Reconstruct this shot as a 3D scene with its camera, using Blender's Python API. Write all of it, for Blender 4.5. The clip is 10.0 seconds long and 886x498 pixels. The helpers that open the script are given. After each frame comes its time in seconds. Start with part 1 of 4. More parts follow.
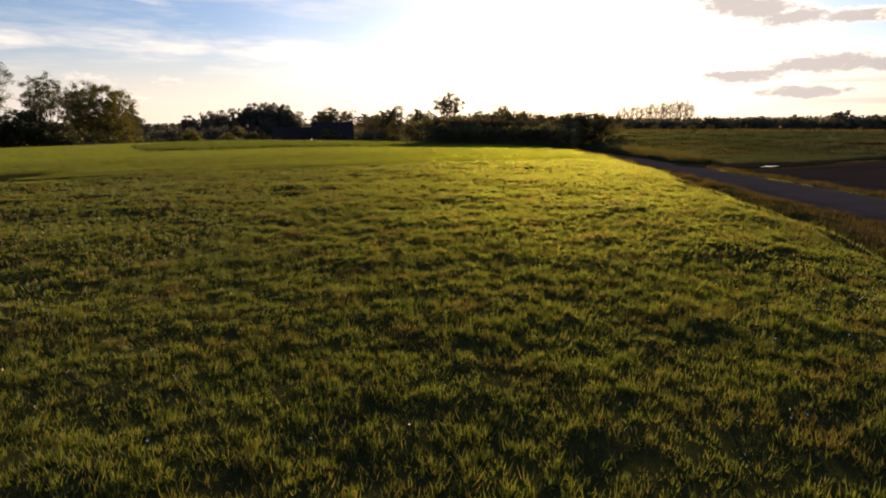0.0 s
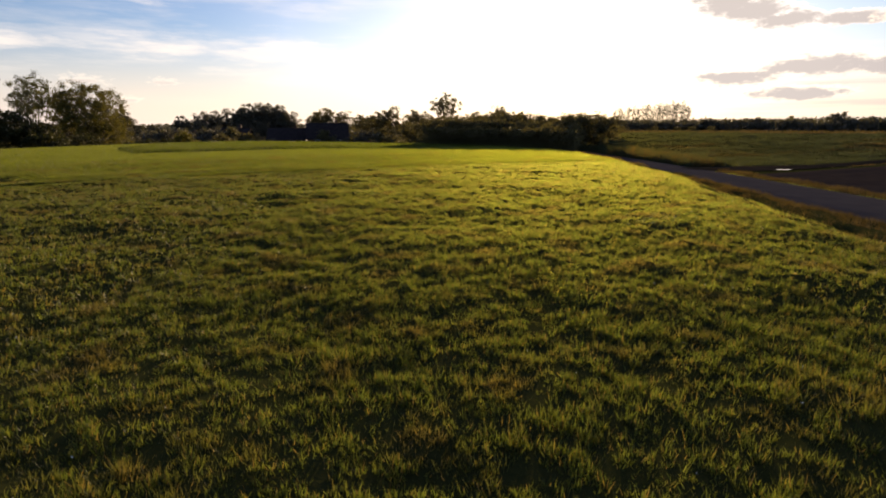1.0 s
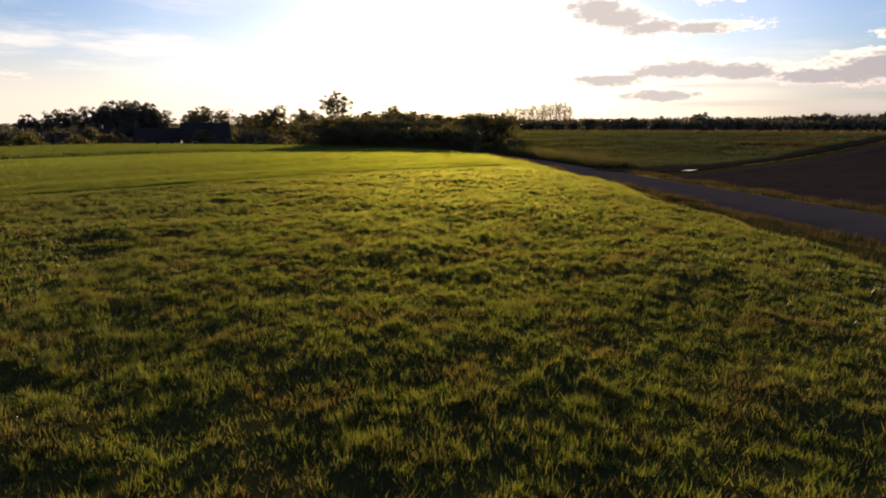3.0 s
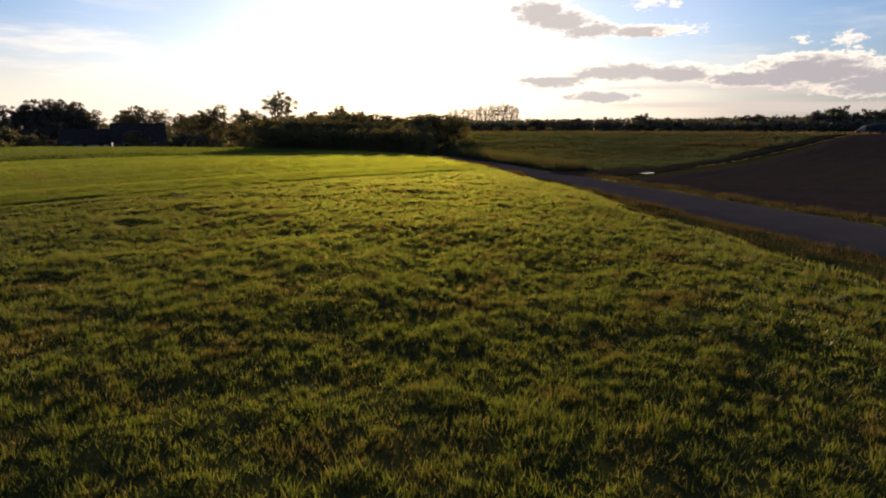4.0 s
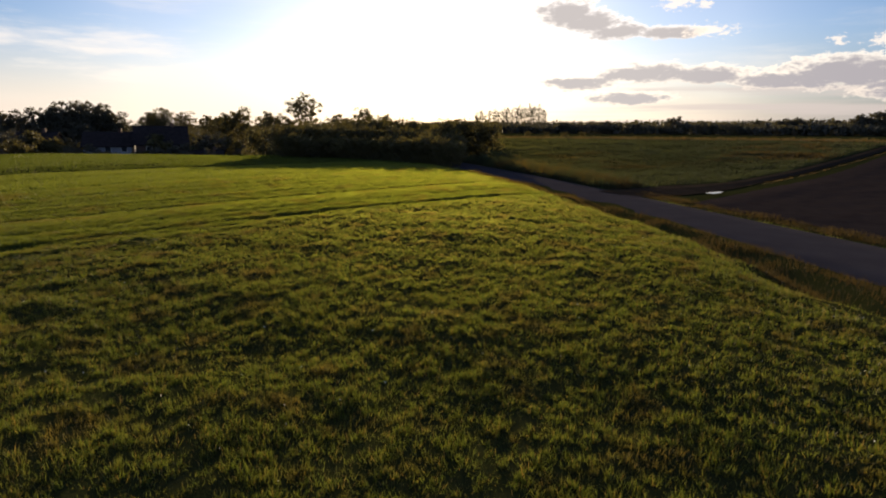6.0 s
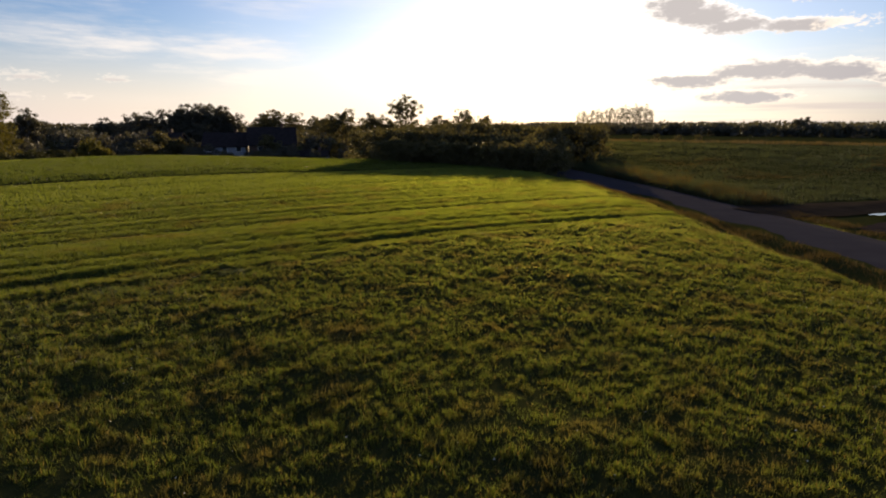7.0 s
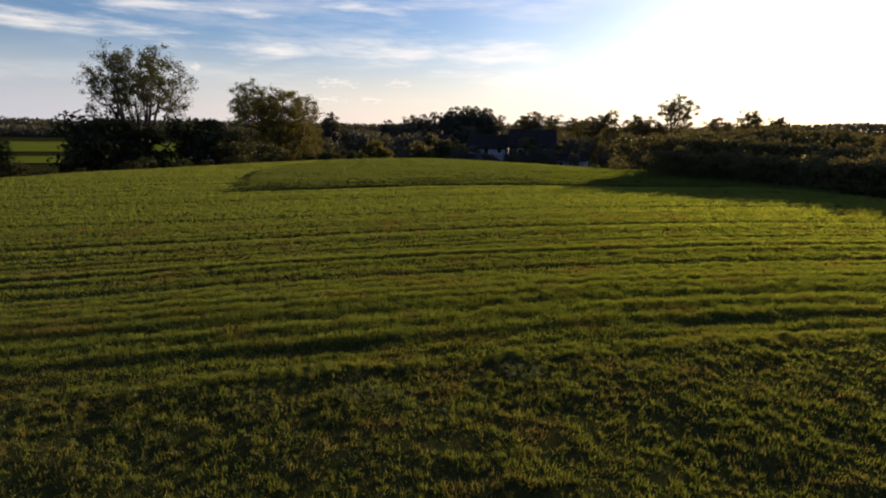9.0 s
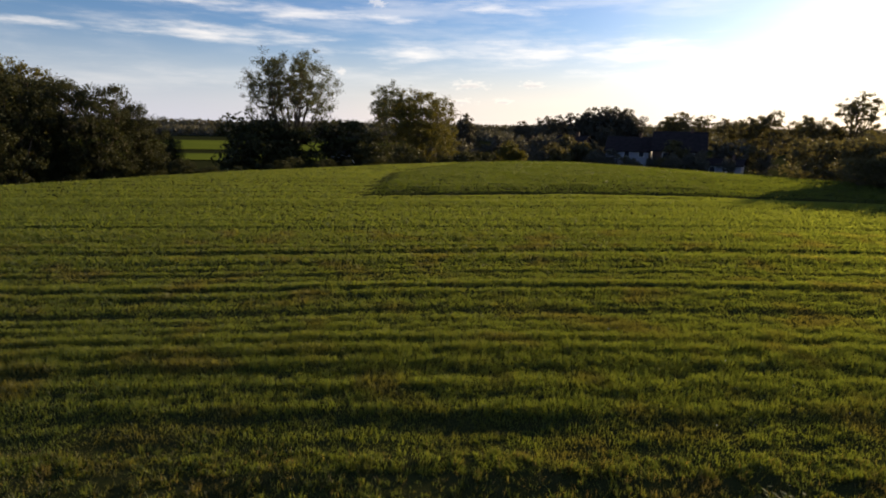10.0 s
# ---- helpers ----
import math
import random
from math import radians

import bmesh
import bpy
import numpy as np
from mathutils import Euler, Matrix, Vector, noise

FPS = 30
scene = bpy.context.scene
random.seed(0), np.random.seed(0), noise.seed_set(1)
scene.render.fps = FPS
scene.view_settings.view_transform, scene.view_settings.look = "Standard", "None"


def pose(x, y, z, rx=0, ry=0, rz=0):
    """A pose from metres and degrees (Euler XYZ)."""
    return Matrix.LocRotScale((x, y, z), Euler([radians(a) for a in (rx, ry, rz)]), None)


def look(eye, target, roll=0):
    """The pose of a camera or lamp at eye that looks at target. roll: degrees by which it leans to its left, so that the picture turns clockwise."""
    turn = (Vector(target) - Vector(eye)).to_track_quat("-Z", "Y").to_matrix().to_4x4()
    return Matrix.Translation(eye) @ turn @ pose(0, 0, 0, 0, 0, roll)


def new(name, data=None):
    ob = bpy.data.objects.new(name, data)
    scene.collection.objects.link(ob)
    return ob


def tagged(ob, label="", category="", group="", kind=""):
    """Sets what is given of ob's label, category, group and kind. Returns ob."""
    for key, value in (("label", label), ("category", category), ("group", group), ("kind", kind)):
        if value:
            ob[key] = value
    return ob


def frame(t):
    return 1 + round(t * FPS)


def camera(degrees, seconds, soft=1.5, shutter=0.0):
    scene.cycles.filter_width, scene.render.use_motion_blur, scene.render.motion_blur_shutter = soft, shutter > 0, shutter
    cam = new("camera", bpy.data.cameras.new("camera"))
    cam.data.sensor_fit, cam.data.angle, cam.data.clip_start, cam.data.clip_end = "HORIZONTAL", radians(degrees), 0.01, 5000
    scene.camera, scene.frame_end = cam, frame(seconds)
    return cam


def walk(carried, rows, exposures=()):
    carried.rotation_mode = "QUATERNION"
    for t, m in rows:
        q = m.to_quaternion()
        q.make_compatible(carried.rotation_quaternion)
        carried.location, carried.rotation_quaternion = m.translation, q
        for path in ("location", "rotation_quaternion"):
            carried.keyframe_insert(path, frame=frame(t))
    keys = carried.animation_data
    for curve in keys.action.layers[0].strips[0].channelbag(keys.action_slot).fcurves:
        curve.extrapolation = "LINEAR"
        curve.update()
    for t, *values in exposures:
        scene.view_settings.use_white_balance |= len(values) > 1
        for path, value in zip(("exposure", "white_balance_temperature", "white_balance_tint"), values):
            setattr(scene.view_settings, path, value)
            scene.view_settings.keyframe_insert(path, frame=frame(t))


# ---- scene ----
# The world's z = 0 is the level of the grass field; x right, y ahead of the first eye.
cam = camera(76.6, 10.0, soft=2.0)
METRES, EYE = 23.585, 1.965
ROWS = [
    (0.0, 0.0, 0.0, 0.0, 0.0, -12.35, -0.01),
    (0.5, -0.0053, 0.0387, 0.001, -0.19, -12.33, -0.03),
    (1.0, -0.0118, 0.0824, 0.0003, -0.43, -12.25, -0.08),
    (1.5, -0.0183, 0.1279, -0.0004, -1.81, -12.24, -0.09),
    (2.0, -0.0232, 0.1748, 0.0007, -4.15, -12.28, -0.08),
    (2.5, -0.0247, 0.2226, 0.002, -7.51, -12.27, -0.05),
    (3.0, -0.0243, 0.271, 0.0029, -11.31, -12.29, -0.02),
    (4.5, -0.0058, 0.4175, 0.0125, -17.6, -12.18, -0.1),
    (5.0, 0.003, 0.4681, 0.02, -17.81, -12.14, -0.16),
    (6.5, 0.0207, 0.6239, 0.0395, -9.74, -12.14, -0.35),
    (7.0, 0.0171, 0.676, 0.0486, -4.26, -12.18, -0.42),
    (7.5, 0.0056, 0.7265, 0.0559, 1.82, -12.2, -0.47),
    (8.0, -0.014, 0.7744, 0.0601, 8.05, -12.25, -0.53),
    (8.5, -0.0398, 0.8188, 0.0652, 14.36, -12.33, -0.62),
    (9.0, -0.0709, 0.8606, 0.0692, 20.78, -12.39, -0.71),
    (9.5, -0.1072, 0.8996, 0.0714, 27.29, -12.46, -0.78),
    (10.0, -0.1483, 0.9355, 0.0712, 33.79, -12.46, -0.82),
]
walk(cam, [(t, pose(METRES * x, METRES * y, EYE + METRES * z, 90 + pitch, roll, yaw)) for t, x, y, z, yaw, pitch, roll in ROWS],
     exposures=[(0.0, 0.70, 8700, 16), (3.0, 0.66, 8500, 15), (5.0, 0.52, 8000, 13), (7.5, 0.50, 8100, 13), (9.0, 0.56, 7800, 12), (10.0, 0.72, 7700, 11)])

# ---- light ----
SUN_AZ, SUN_EL = radians(13.0), radians(8.0)
SUN_DIR = Vector((math.sin(SUN_AZ) * math.cos(SUN_EL), math.cos(SUN_AZ) * math.cos(SUN_EL), math.sin(SUN_EL)))
sun = new("sun", bpy.data.lights.new("sun", "SUN"))
sun.data.energy, sun.data.angle, sun.data.color = 5.0, radians(0.55), (1.0, 0.83, 0.58)
sun.matrix_world = look(SUN_DIR * 200, (0, 0, 0))

world = bpy.data.worlds.new("sky")
scene.world = world
world.use_nodes = True
wn, wl = world.node_tree.nodes, world.node_tree.links


def wnode(kind, **values):
    n = wn.new(kind)
    for key, value in values.items():
        setattr(n, key, value)
    return n


def wmath(op, a, b=None, clamp=False):
    n = wnode("ShaderNodeMath", operation=op, use_clamp=clamp)
    for i, v in enumerate((a, b)):
        if v is None:
            continue
        if isinstance(v, (int, float)):
            n.inputs[i].default_value = v
        else:
            wl.new(v, n.inputs[i])
    return n.outputs[0]


def wmix(fac, a, b, blend="MIX"):
    n = wnode("ShaderNodeMix", data_type="RGBA", blend_type=blend)
    for i, v in ((0, fac), (6, a), (7, b)):
        if isinstance(v, (int, float)):
            n.inputs[i].default_value = v
        elif isinstance(v, tuple):
            n.inputs[i].default_value = (*v, 1)
        else:
            wl.new(v, n.inputs[i])
    return n.outputs[2]


def wramp(v, lo, hi):
    n = wnode("ShaderNodeMapRange", interpolation_type="SMOOTHSTEP")
    wl.new(v, n.inputs[0])
    n.inputs[1].default_value, n.inputs[2].default_value = lo, hi
    return n.outputs[0]


def wnoise(vec, scale, detail, rough=0.55):
    n = wnode("ShaderNodeTexNoise")
    n.inputs["Scale"].default_value, n.inputs["Detail"].default_value, n.inputs["Roughness"].default_value = scale, detail, rough
    wl.new(vec, n.inputs["Vector"])
    return n.outputs[0]


sky = wnode("ShaderNodeTexSky", sky_type="NISHITA", sun_disc=False, sun_elevation=SUN_EL, sun_rotation=SUN_AZ,
            air_density=1.0, dust_density=0.6, ozone_density=3.0)
coord = wnode("ShaderNodeTexCoord")
split = wnode("ShaderNodeSeparateXYZ")
wl.new(coord.outputs["Generated"], split.inputs[0])
deg_az = wmath("MULTIPLY", wmath("ARCTAN2", split.outputs[0], split.outputs[1]), 57.2958)
deg_el = wmath("MULTIPLY", wmath("ARCSINE", split.outputs[2]), 57.2958)
flat = wnode("ShaderNodeCombineXYZ")
wl.new(deg_az, flat.inputs[0])
wl.new(deg_el, flat.inputs[1])


def sky_vec(sx, sy, turn=0.0, shift=(0, 0)):
    m = wnode("ShaderNodeMapping")
    wl.new(flat.outputs[0], m.inputs["Vector"])
    m.inputs["Scale"].default_value = (sx, sy, 1)
    m.inputs["Rotation"].default_value = (0, 0, radians(turn))
    m.inputs["Location"].default_value = (*shift, 0)
    return m.outputs[0]


# the bright haze about the sun
dot = wnode("ShaderNodeVectorMath", operation="DOT_PRODUCT")
wl.new(coord.outputs["Generated"], dot.inputs[0])
dot.inputs[1].default_value = SUN_DIR
near_sun = wmath("MAXIMUM", dot.outputs["Value"], 0.0)
glow = wmath("ADD", wmath("MULTIPLY", wmath("POWER", near_sun, 17.0), 7.0), wmath("MULTIPLY", wmath("POWER", near_sun, 900.0), 60.0))
clear = wmix(1.0, sky.outputs[0], (0.80, 1.0, 1.48), "MULTIPLY")
clear = wmix(wmath("MULTIPLY", wramp(deg_el, 9.5, -1.0), 0.8), clear, wmix(wramp(deg_az, -60.0, -22.0), (5.3, 5.8, 7.6), wmix(wramp(deg_az, 24.0, 52.0), (8.4, 7.8, 8.1), (3.0, 3.2, 4.0))))
hazy = wmix(1.0, clear, wmix(glow, (0, 0, 0), (1.0, 0.95, 0.88)), "ADD")

# thin streaks of high cloud, more of them towards the sun
streak = wnoise(sky_vec(0.05, 0.34, -5), 1.0, 7, 0.62)
broad = wnoise(sky_vec(0.035, 0.12, 0, (4.3, 1.7)), 1.0, 3)
cirrus = wmath("MULTIPLY", wmath("MULTIPLY", wramp(streak, 0.44, 0.68), wramp(broad, 0.34, 0.56)), 0.45)
VEILS = [(-55.0, 7.7, 8.0, 0.6), (-46.0, 9.9, 7.7, 0.6), (-36.3, 6.7, 6.0, 0.75), (-25.9, 6.9, 5.0, 1.0), (-15.8, 6.9, 5.7, 1.2), (-36.0, 6.4, 3.7, 0.6), (-68.0, 7.5, 2.4, 0.35),
         (-62.0, 10.4, 5.0, 0.5), (-30.0, 10.8, 6.0, 0.5), (-12.0, 4.6, 7.0, 0.8)]


def masses(spots, grow):
    """How deep a direction lies inside the nearest of the clouds."""
    deep = None
    for az, el, wa, we in spots:
        wa, we = wa * grow, we * grow
        ln = wnode("ShaderNodeVectorMath", operation="LENGTH")
        wl.new(sky_vec(1 / wa, 1 / we, 0, (-az / wa, -el / we)), ln.inputs[0])
        one = wmath("SUBTRACT", 1.0, ln.outputs["Value"])
        deep = one if deep is None else wmath("MAXIMUM", deep, one)
    return wmath("MAXIMUM", deep, -1.0)


wisp = wnoise(sky_vec(0.16, 1.1, -6, (1.3, 2.2)), 1.0, 7, 0.62)
veil = wramp(wmath("ADD", masses(VEILS, 1.5), wmath("MULTIPLY", wmath("SUBTRACT", wisp, 0.5), 3.0)), -0.1, 1.3)
cirrus = wmath("MAXIMUM", cirrus, wmath("MULTIPLY", veil, 0.85))
cirrus = wmath("MULTIPLY", cirrus, wramp(deg_el, 1.0, 5.0))
hazy = wmix(wmath("MULTIPLY", cirrus, 0.7), hazy, (9.5, 9.4, 9.6))
# flat dull bands low over the far land
band = wramp(wnoise(sky_vec(0.05, 1.3, 1, (7.0, 3.0)), 1.0, 5, 0.55), 0.42, 0.66)
band = wmath("MULTIPLY", wmath("MULTIPLY", band, wramp(deg_el, 5.5, 3.0)), wramp(deg_az, 17.0, 34.0))
hazy = wmix(wmath("MULTIPLY", band, 0.75), hazy, (5.6, 5.4, 5.9))

# low grey cumulus with bright rims: azimuth, elevation, half width, half height in degrees
CLOUDS = [(25.7, 10.5, 2.7, 1.0), (28.0, 9.6, 2.4, 0.8), (30.3, 8.75, 2.2, 0.65), (35.0, 8.45, 2.6, 0.48), (27.3, 4.3, 3.4, 0.55), (33.2, 5.0, 3.8, 0.72), (38.2, 4.75, 3.2, 0.66),
          (43.9, 4.1, 3.0, 0.6), (48.6, 4.5, 4.4, 1.15), (53.8, 3.4, 4.0, 0.95), (60.0, 3.6, 5.0, 1.2), (31.8, 2.8, 3.2, 0.5)]
WHITE = [(35.3, 10.95, 1.0, 0.5), (37.7, 10.6, 0.4, 0.28), (38.2, 8.5, 1.5, 0.4), (47.8, 7.06, 0.45, 0.27), (50.8, 6.9, 0.8, 0.4), (-31.3, 3.9, 1.3, 0.32), (-25.2, 3.95, 1.1, 0.26),
         (-32.1, 2.3, 1.0, 0.22), (-27.9, 2.35, 0.7, 0.21), (-43.7, 4.9, 0.3, 0.26), (-40.2, 11.1, 0.6, 0.29)]
puff = wnoise(sky_vec(0.55, 1.3), 1.0, 6, 0.6)
crumb = wnoise(sky_vec(1.7, 3.6, 0, (2.0, 5.0)), 1.0, 6, 0.65)
rough_edge = wmath("ADD", wmath("MULTIPLY", wmath("SUBTRACT", puff, 0.5), 1.5), wmath("MULTIPLY", wmath("SUBTRACT", crumb, 0.5), 0.9))
cover = wmath("ADD", masses(CLOUDS, 1.3), rough_edge)
tops = wmath("ADD", masses([(az, el + 0.14 * we, wa, we) for az, el, wa, we in CLOUDS], 1.3), rough_edge)
hazy = wmix(wmath("MULTIPLY", wramp(tops, -0.08, 0.12), 0.6), hazy, (11.2, 10.7, 10.2))
hazy = wmix(wramp(cover, -0.02, 0.5), hazy, wmix(wramp(deg_az, 30.0, 50.0), (4.7, 4.9, 5.6), (3.6, 3.8, 4.7)))
small = wmath("ADD", masses(WHITE, 1.5), wmath("MULTIPLY", wmath("ADD", rough_edge, wmath("MULTIPLY", wmath("SUBTRACT", crumb, 0.5), 2.0)), 1.3))
hazy = wmix(wmath("MULTIPLY", wmath("MULTIPLY", wramp(small, -0.05, 0.6), wmath("ADD", 0.3, wmath("MULTIPLY", wramp(deg_az, 0.0, 20.0), 0.4))), 1.0), hazy, (9.6, 9.3, 9.2))
low_grey = wmath("ADD", masses([(az, el - 0.5 * we, wa * 0.8, we * 0.5) for az, el, wa, we in WHITE[5:9]], 1.2), wmath("MULTIPLY", rough_edge, 0.8))
hazy = wmix(wmath("MULTIPLY", wramp(low_grey, 0.0, 0.5), 0.6), hazy, (5.4, 5.5, 6.2))
back = wn["Background"]
wl.new(hazy, back.inputs["Color"])
back.inputs["Strength"].default_value = 0.085


# ---- numbers for the lie of the land ----
def lattice(ix, iy, seed):
    h = (ix.astype(np.int64) * 374761393 + iy.astype(np.int64) * 668265263 + seed * 1442695041) & 0x7FFFFFFF
    h = ((h ^ (h >> 13)) * 1274126177) & 0x7FFFFFFF
    return ((h ^ (h >> 16)) & 0xFFFF) / 65535.0


def bumps(x, y, cell, seed=0):
    """Smooth noise between 0 and 1 with lumps of about cell metres."""
    u, v = np.asarray(x, float) / cell, np.asarray(y, float) / cell
    iu, iv = np.floor(u), np.floor(v)
    fu, fv = u - iu, v - iv
    fu, fv = fu * fu * (3 - 2 * fu), fv * fv * (3 - 2 * fv)
    a, b = lattice(iu, iv, seed), lattice(iu + 1, iv, seed)
    c, d = lattice(iu, iv + 1, seed), lattice(iu + 1, iv + 1, seed)
    return (a * (1 - fu) + b * fu) * (1 - fv) + (c * (1 - fu) + d * fu) * fv


def step(v, lo, hi):
    s = np.clip((v - lo) / (hi - lo), 0, 1)
    return s * s * (3 - 2 * s)


FIELD = [(-41, -60), (-41, 34), (-40, 48), (-37, 60), (-34, 69), (-30, 76.5), (-25, 79), (-18, 77.5), (-9, 74.5), (-2, 72),
         (5, 66), (10, 58), (11.3, 50), (11.0, 40), (9.8, 27), (8.6, 20.5), (7.6, 15), (6.5, 9.5), (6.0, 4), (4.5, -60)]


def outside(x, y):
    """Distance to the edge of the field: negative on the field, positive beyond it."""
    x, y = np.asarray(x, float), np.asarray(y, float)
    best, within = np.full(x.shape, 1e9), np.zeros(x.shape, bool)
    for (ax, ay), (bx, by) in zip(FIELD, FIELD[1:] + FIELD[:1]):
        dx, dy = bx - ax, by - ay
        s = np.clip(((x - ax) * dx + (y - ay) * dy) / (dx * dx + dy * dy), 0, 1)
        best = np.minimum(best, np.hypot(x - ax - s * dx, y - ay - s * dy))
        cross = (ay > y) != (by > y)
        within ^= cross & (x < ax + (y - ay) * dx / (dy if dy else 1e-9))
    return np.where(within, -best, best)


def lip(x):
    """The curved furrow that parts the rough turf from the sown rows: its y at each x."""
    x = np.asarray(x, float)
    u = np.clip(x, -14, 20)
    return 30.9 + 0.559 * u - 0.0103 * u * u + np.where(x < -14, 0.80 * (x + 14), 0.0)


def across(x, y):
    """How far a place lies beyond that furrow."""
    return (y - lip(x)) * 0.86


HEADLAND = [(-33, 72), (-31.2, 66), (-30.6, 60), (-29.0, 53.0), (-23.2, 44.4), (-19.6, 47.6), (-15.3, 52.2), (-10, 55.4), (-5.0, 57.5), (2, 60)]


def headland(x, y):
    """Distance to the curved line where the sown rows end before the field's far rim."""
    best = np.full(np.asarray(x, float).shape, 1e9)
    for (ax, ay), (bx, by) in zip(HEADLAND[4:], HEADLAND[5:]):
        dx, dy = bx - ax, by - ay
        s = np.clip(((x - ax) * dx + (y - ay) * dy) / (dx * dx + dy * dy), 0, 1)
        best = np.minimum(best, np.hypot(x - ax - s * dx, y - ay - s * dy))
    return best


def rim_patch(x, y):
    """1 on the turning strip past that line, 0 elsewhere."""
    hx = np.array([p[0] for p in HEADLAND[4:]])
    hy = np.array([p[1] for p in HEADLAND[4:]])
    left = np.interp(y, [44.4, 49.1, 54.4, 60.2, 66, 72], [-23.2, -26.6, -29.8, -31.5, -32.2, -33.5]) + 0.9 * (bumps(x, y, 2.2, 47) - 0.5)
    return (y > np.interp(x, hx, hy)) & (x > left)


def rim_swell(x, y):
    """How far the turning strip stands up: a low swell behind a soft step."""
    hx = np.array([p[0] for p in HEADLAND[4:]])
    hy = np.array([p[1] for p in HEADLAND[4:]])
    left = np.interp(y, [44.4, 49.1, 54.4, 60.2, 66, 72], [-23.2, -26.6, -29.8, -31.5, -32.2, -33.5])
    return step(y - np.interp(x, hx, hy), 0.2, 4.0) * step(x - left, 0.0, 1.6) * step(-4 - x, 0, 8)


def rows_of(x, y):
    """Ridges of the sown rows, 0 in the hollows, 1 on the crests."""
    q = across(x, y) + 0.5 * (bumps(x, y, 9, 5) - 0.5) + 0.12 * (bumps(x, y, 2.2, 7) - 0.5)
    drift = 0.9 * bumps(q, q * 0 + 5.7, 2.6, 14) + 0.25 * bumps(x, y, 6, 15)
    drill = 0.5 + 0.5 * np.sin(math.tau * (q / 0.68 + drift))
    bold = step(bumps(q, q * 0 + 1.9, 0.75, 16) * 0.65 + bumps(x, y, 4, 18) * 0.35, 0.2, 0.75)
    wide = step(bumps(q, q * 0 + 3.3, 0.85, 11), 0.1, 0.8)
    fine = bumps(q, q * 0 + 8.1, 0.27, 12)
    mod = bumps(x, y, 5, 13)
    return np.clip(0.42 * wide + 0.34 * (0.5 + (drill - 0.5) * (0.2 + 0.95 * bold)) + 0.24 * fine + 0.25 * (mod - 0.5), 0, 1)


def height(x, y, fine=True):
    """The ground's z."""
    x, y = np.asarray(x, float), np.asarray(y, float)
    sd = outside(x, y) + 1.0 * (bumps(x, y, 2.4, 33) - 0.5) + 0.5 * (bumps(x, y, 0.9, 34) - 0.5)
    out = np.maximum(sd, 0)
    az = np.degrees(np.arctan2(x, y - 30))
    east = np.where((az > 90) | (az < -170), 1.0, step(az, 2, 16)) * step(x, -6, 6)
    far = np.hypot(x, y - 10)
    low_e = -1.2 * step(out, 0.0, 3.2) + 0.3 * step(out, 2.6, 3.8) - 0.18 * step(out, 3.9, 5.2) + 2.15 * step(far, 52, 112) - 0.9 * step(far, 125, 200)
    fall = out * out / (out + 2.5)
    low_w = -6.8 * (1 - np.exp(-fall * 0.11 / 6.8 * 1.6))
    z = np.where(out > 0, low_e * east + low_w * (1 - east), 0.0)
    z = z - 0.10 * np.where(sd <= 0, step(-sd, 2.2, 0.0), step(sd, 1.8, 0.0)) * east
    if fine:
        turf = step(-sd, -0.5, 0.5) * step(60 - y, 0, 20)
        crop = step(across(x, y), -0.2, 0.5)
        z = z + turf * (1 - crop) * (0.065 * (bumps(x, y, 0.7, 1) - 0.5) + 0.05 * (bumps(x, y, 0.23, 2) - 0.5) + 0.055 * (bumps(x, y, 0.12, 29) - 0.5) + 0.12 * (bumps(x, y, 2.3, 3) - 0.5))
        z = z + step(-sd, -0.5, 0.5) * crop * ((0.055 + 0.045 * step(14 - across(x, y), 0, 9)) * (rows_of(x, y) - 0.5) + 0.012 * (bumps(x * 0.6, across(x, y), 0.17, 20) - 0.5) * step(16 - across(x, y), 0, 9))
        q = across(x, y) + 0.5 * (bumps(x, y, 1.6, 6) - 0.5)
        z = z + step(-sd, 0, 1) * (0.015 * np.exp(-((q + 0.25) / 0.3) ** 2) - 0.035 * np.exp(-((q - 0.7) / 0.34) ** 2)) * (0.05 + 1.3 * step(bumps(x, y, 2.1, 26), 0.3, 0.8))
        z = z - 0.12 * step(-sd, 0, 1) * np.exp(-(headland(x, y) / 0.5) ** 2)
        z = z + step(-sd, 0, 5) * 0.16 * rim_swell(x, y)
        z = z + step(np.hypot(x, y), 120, 200) * 0.25 * (bumps(x, y, 7, 4) - 0.5)
    return z


def ground_z(x, y):
    return float(height(np.array([x]), np.array([y]), False)[0])


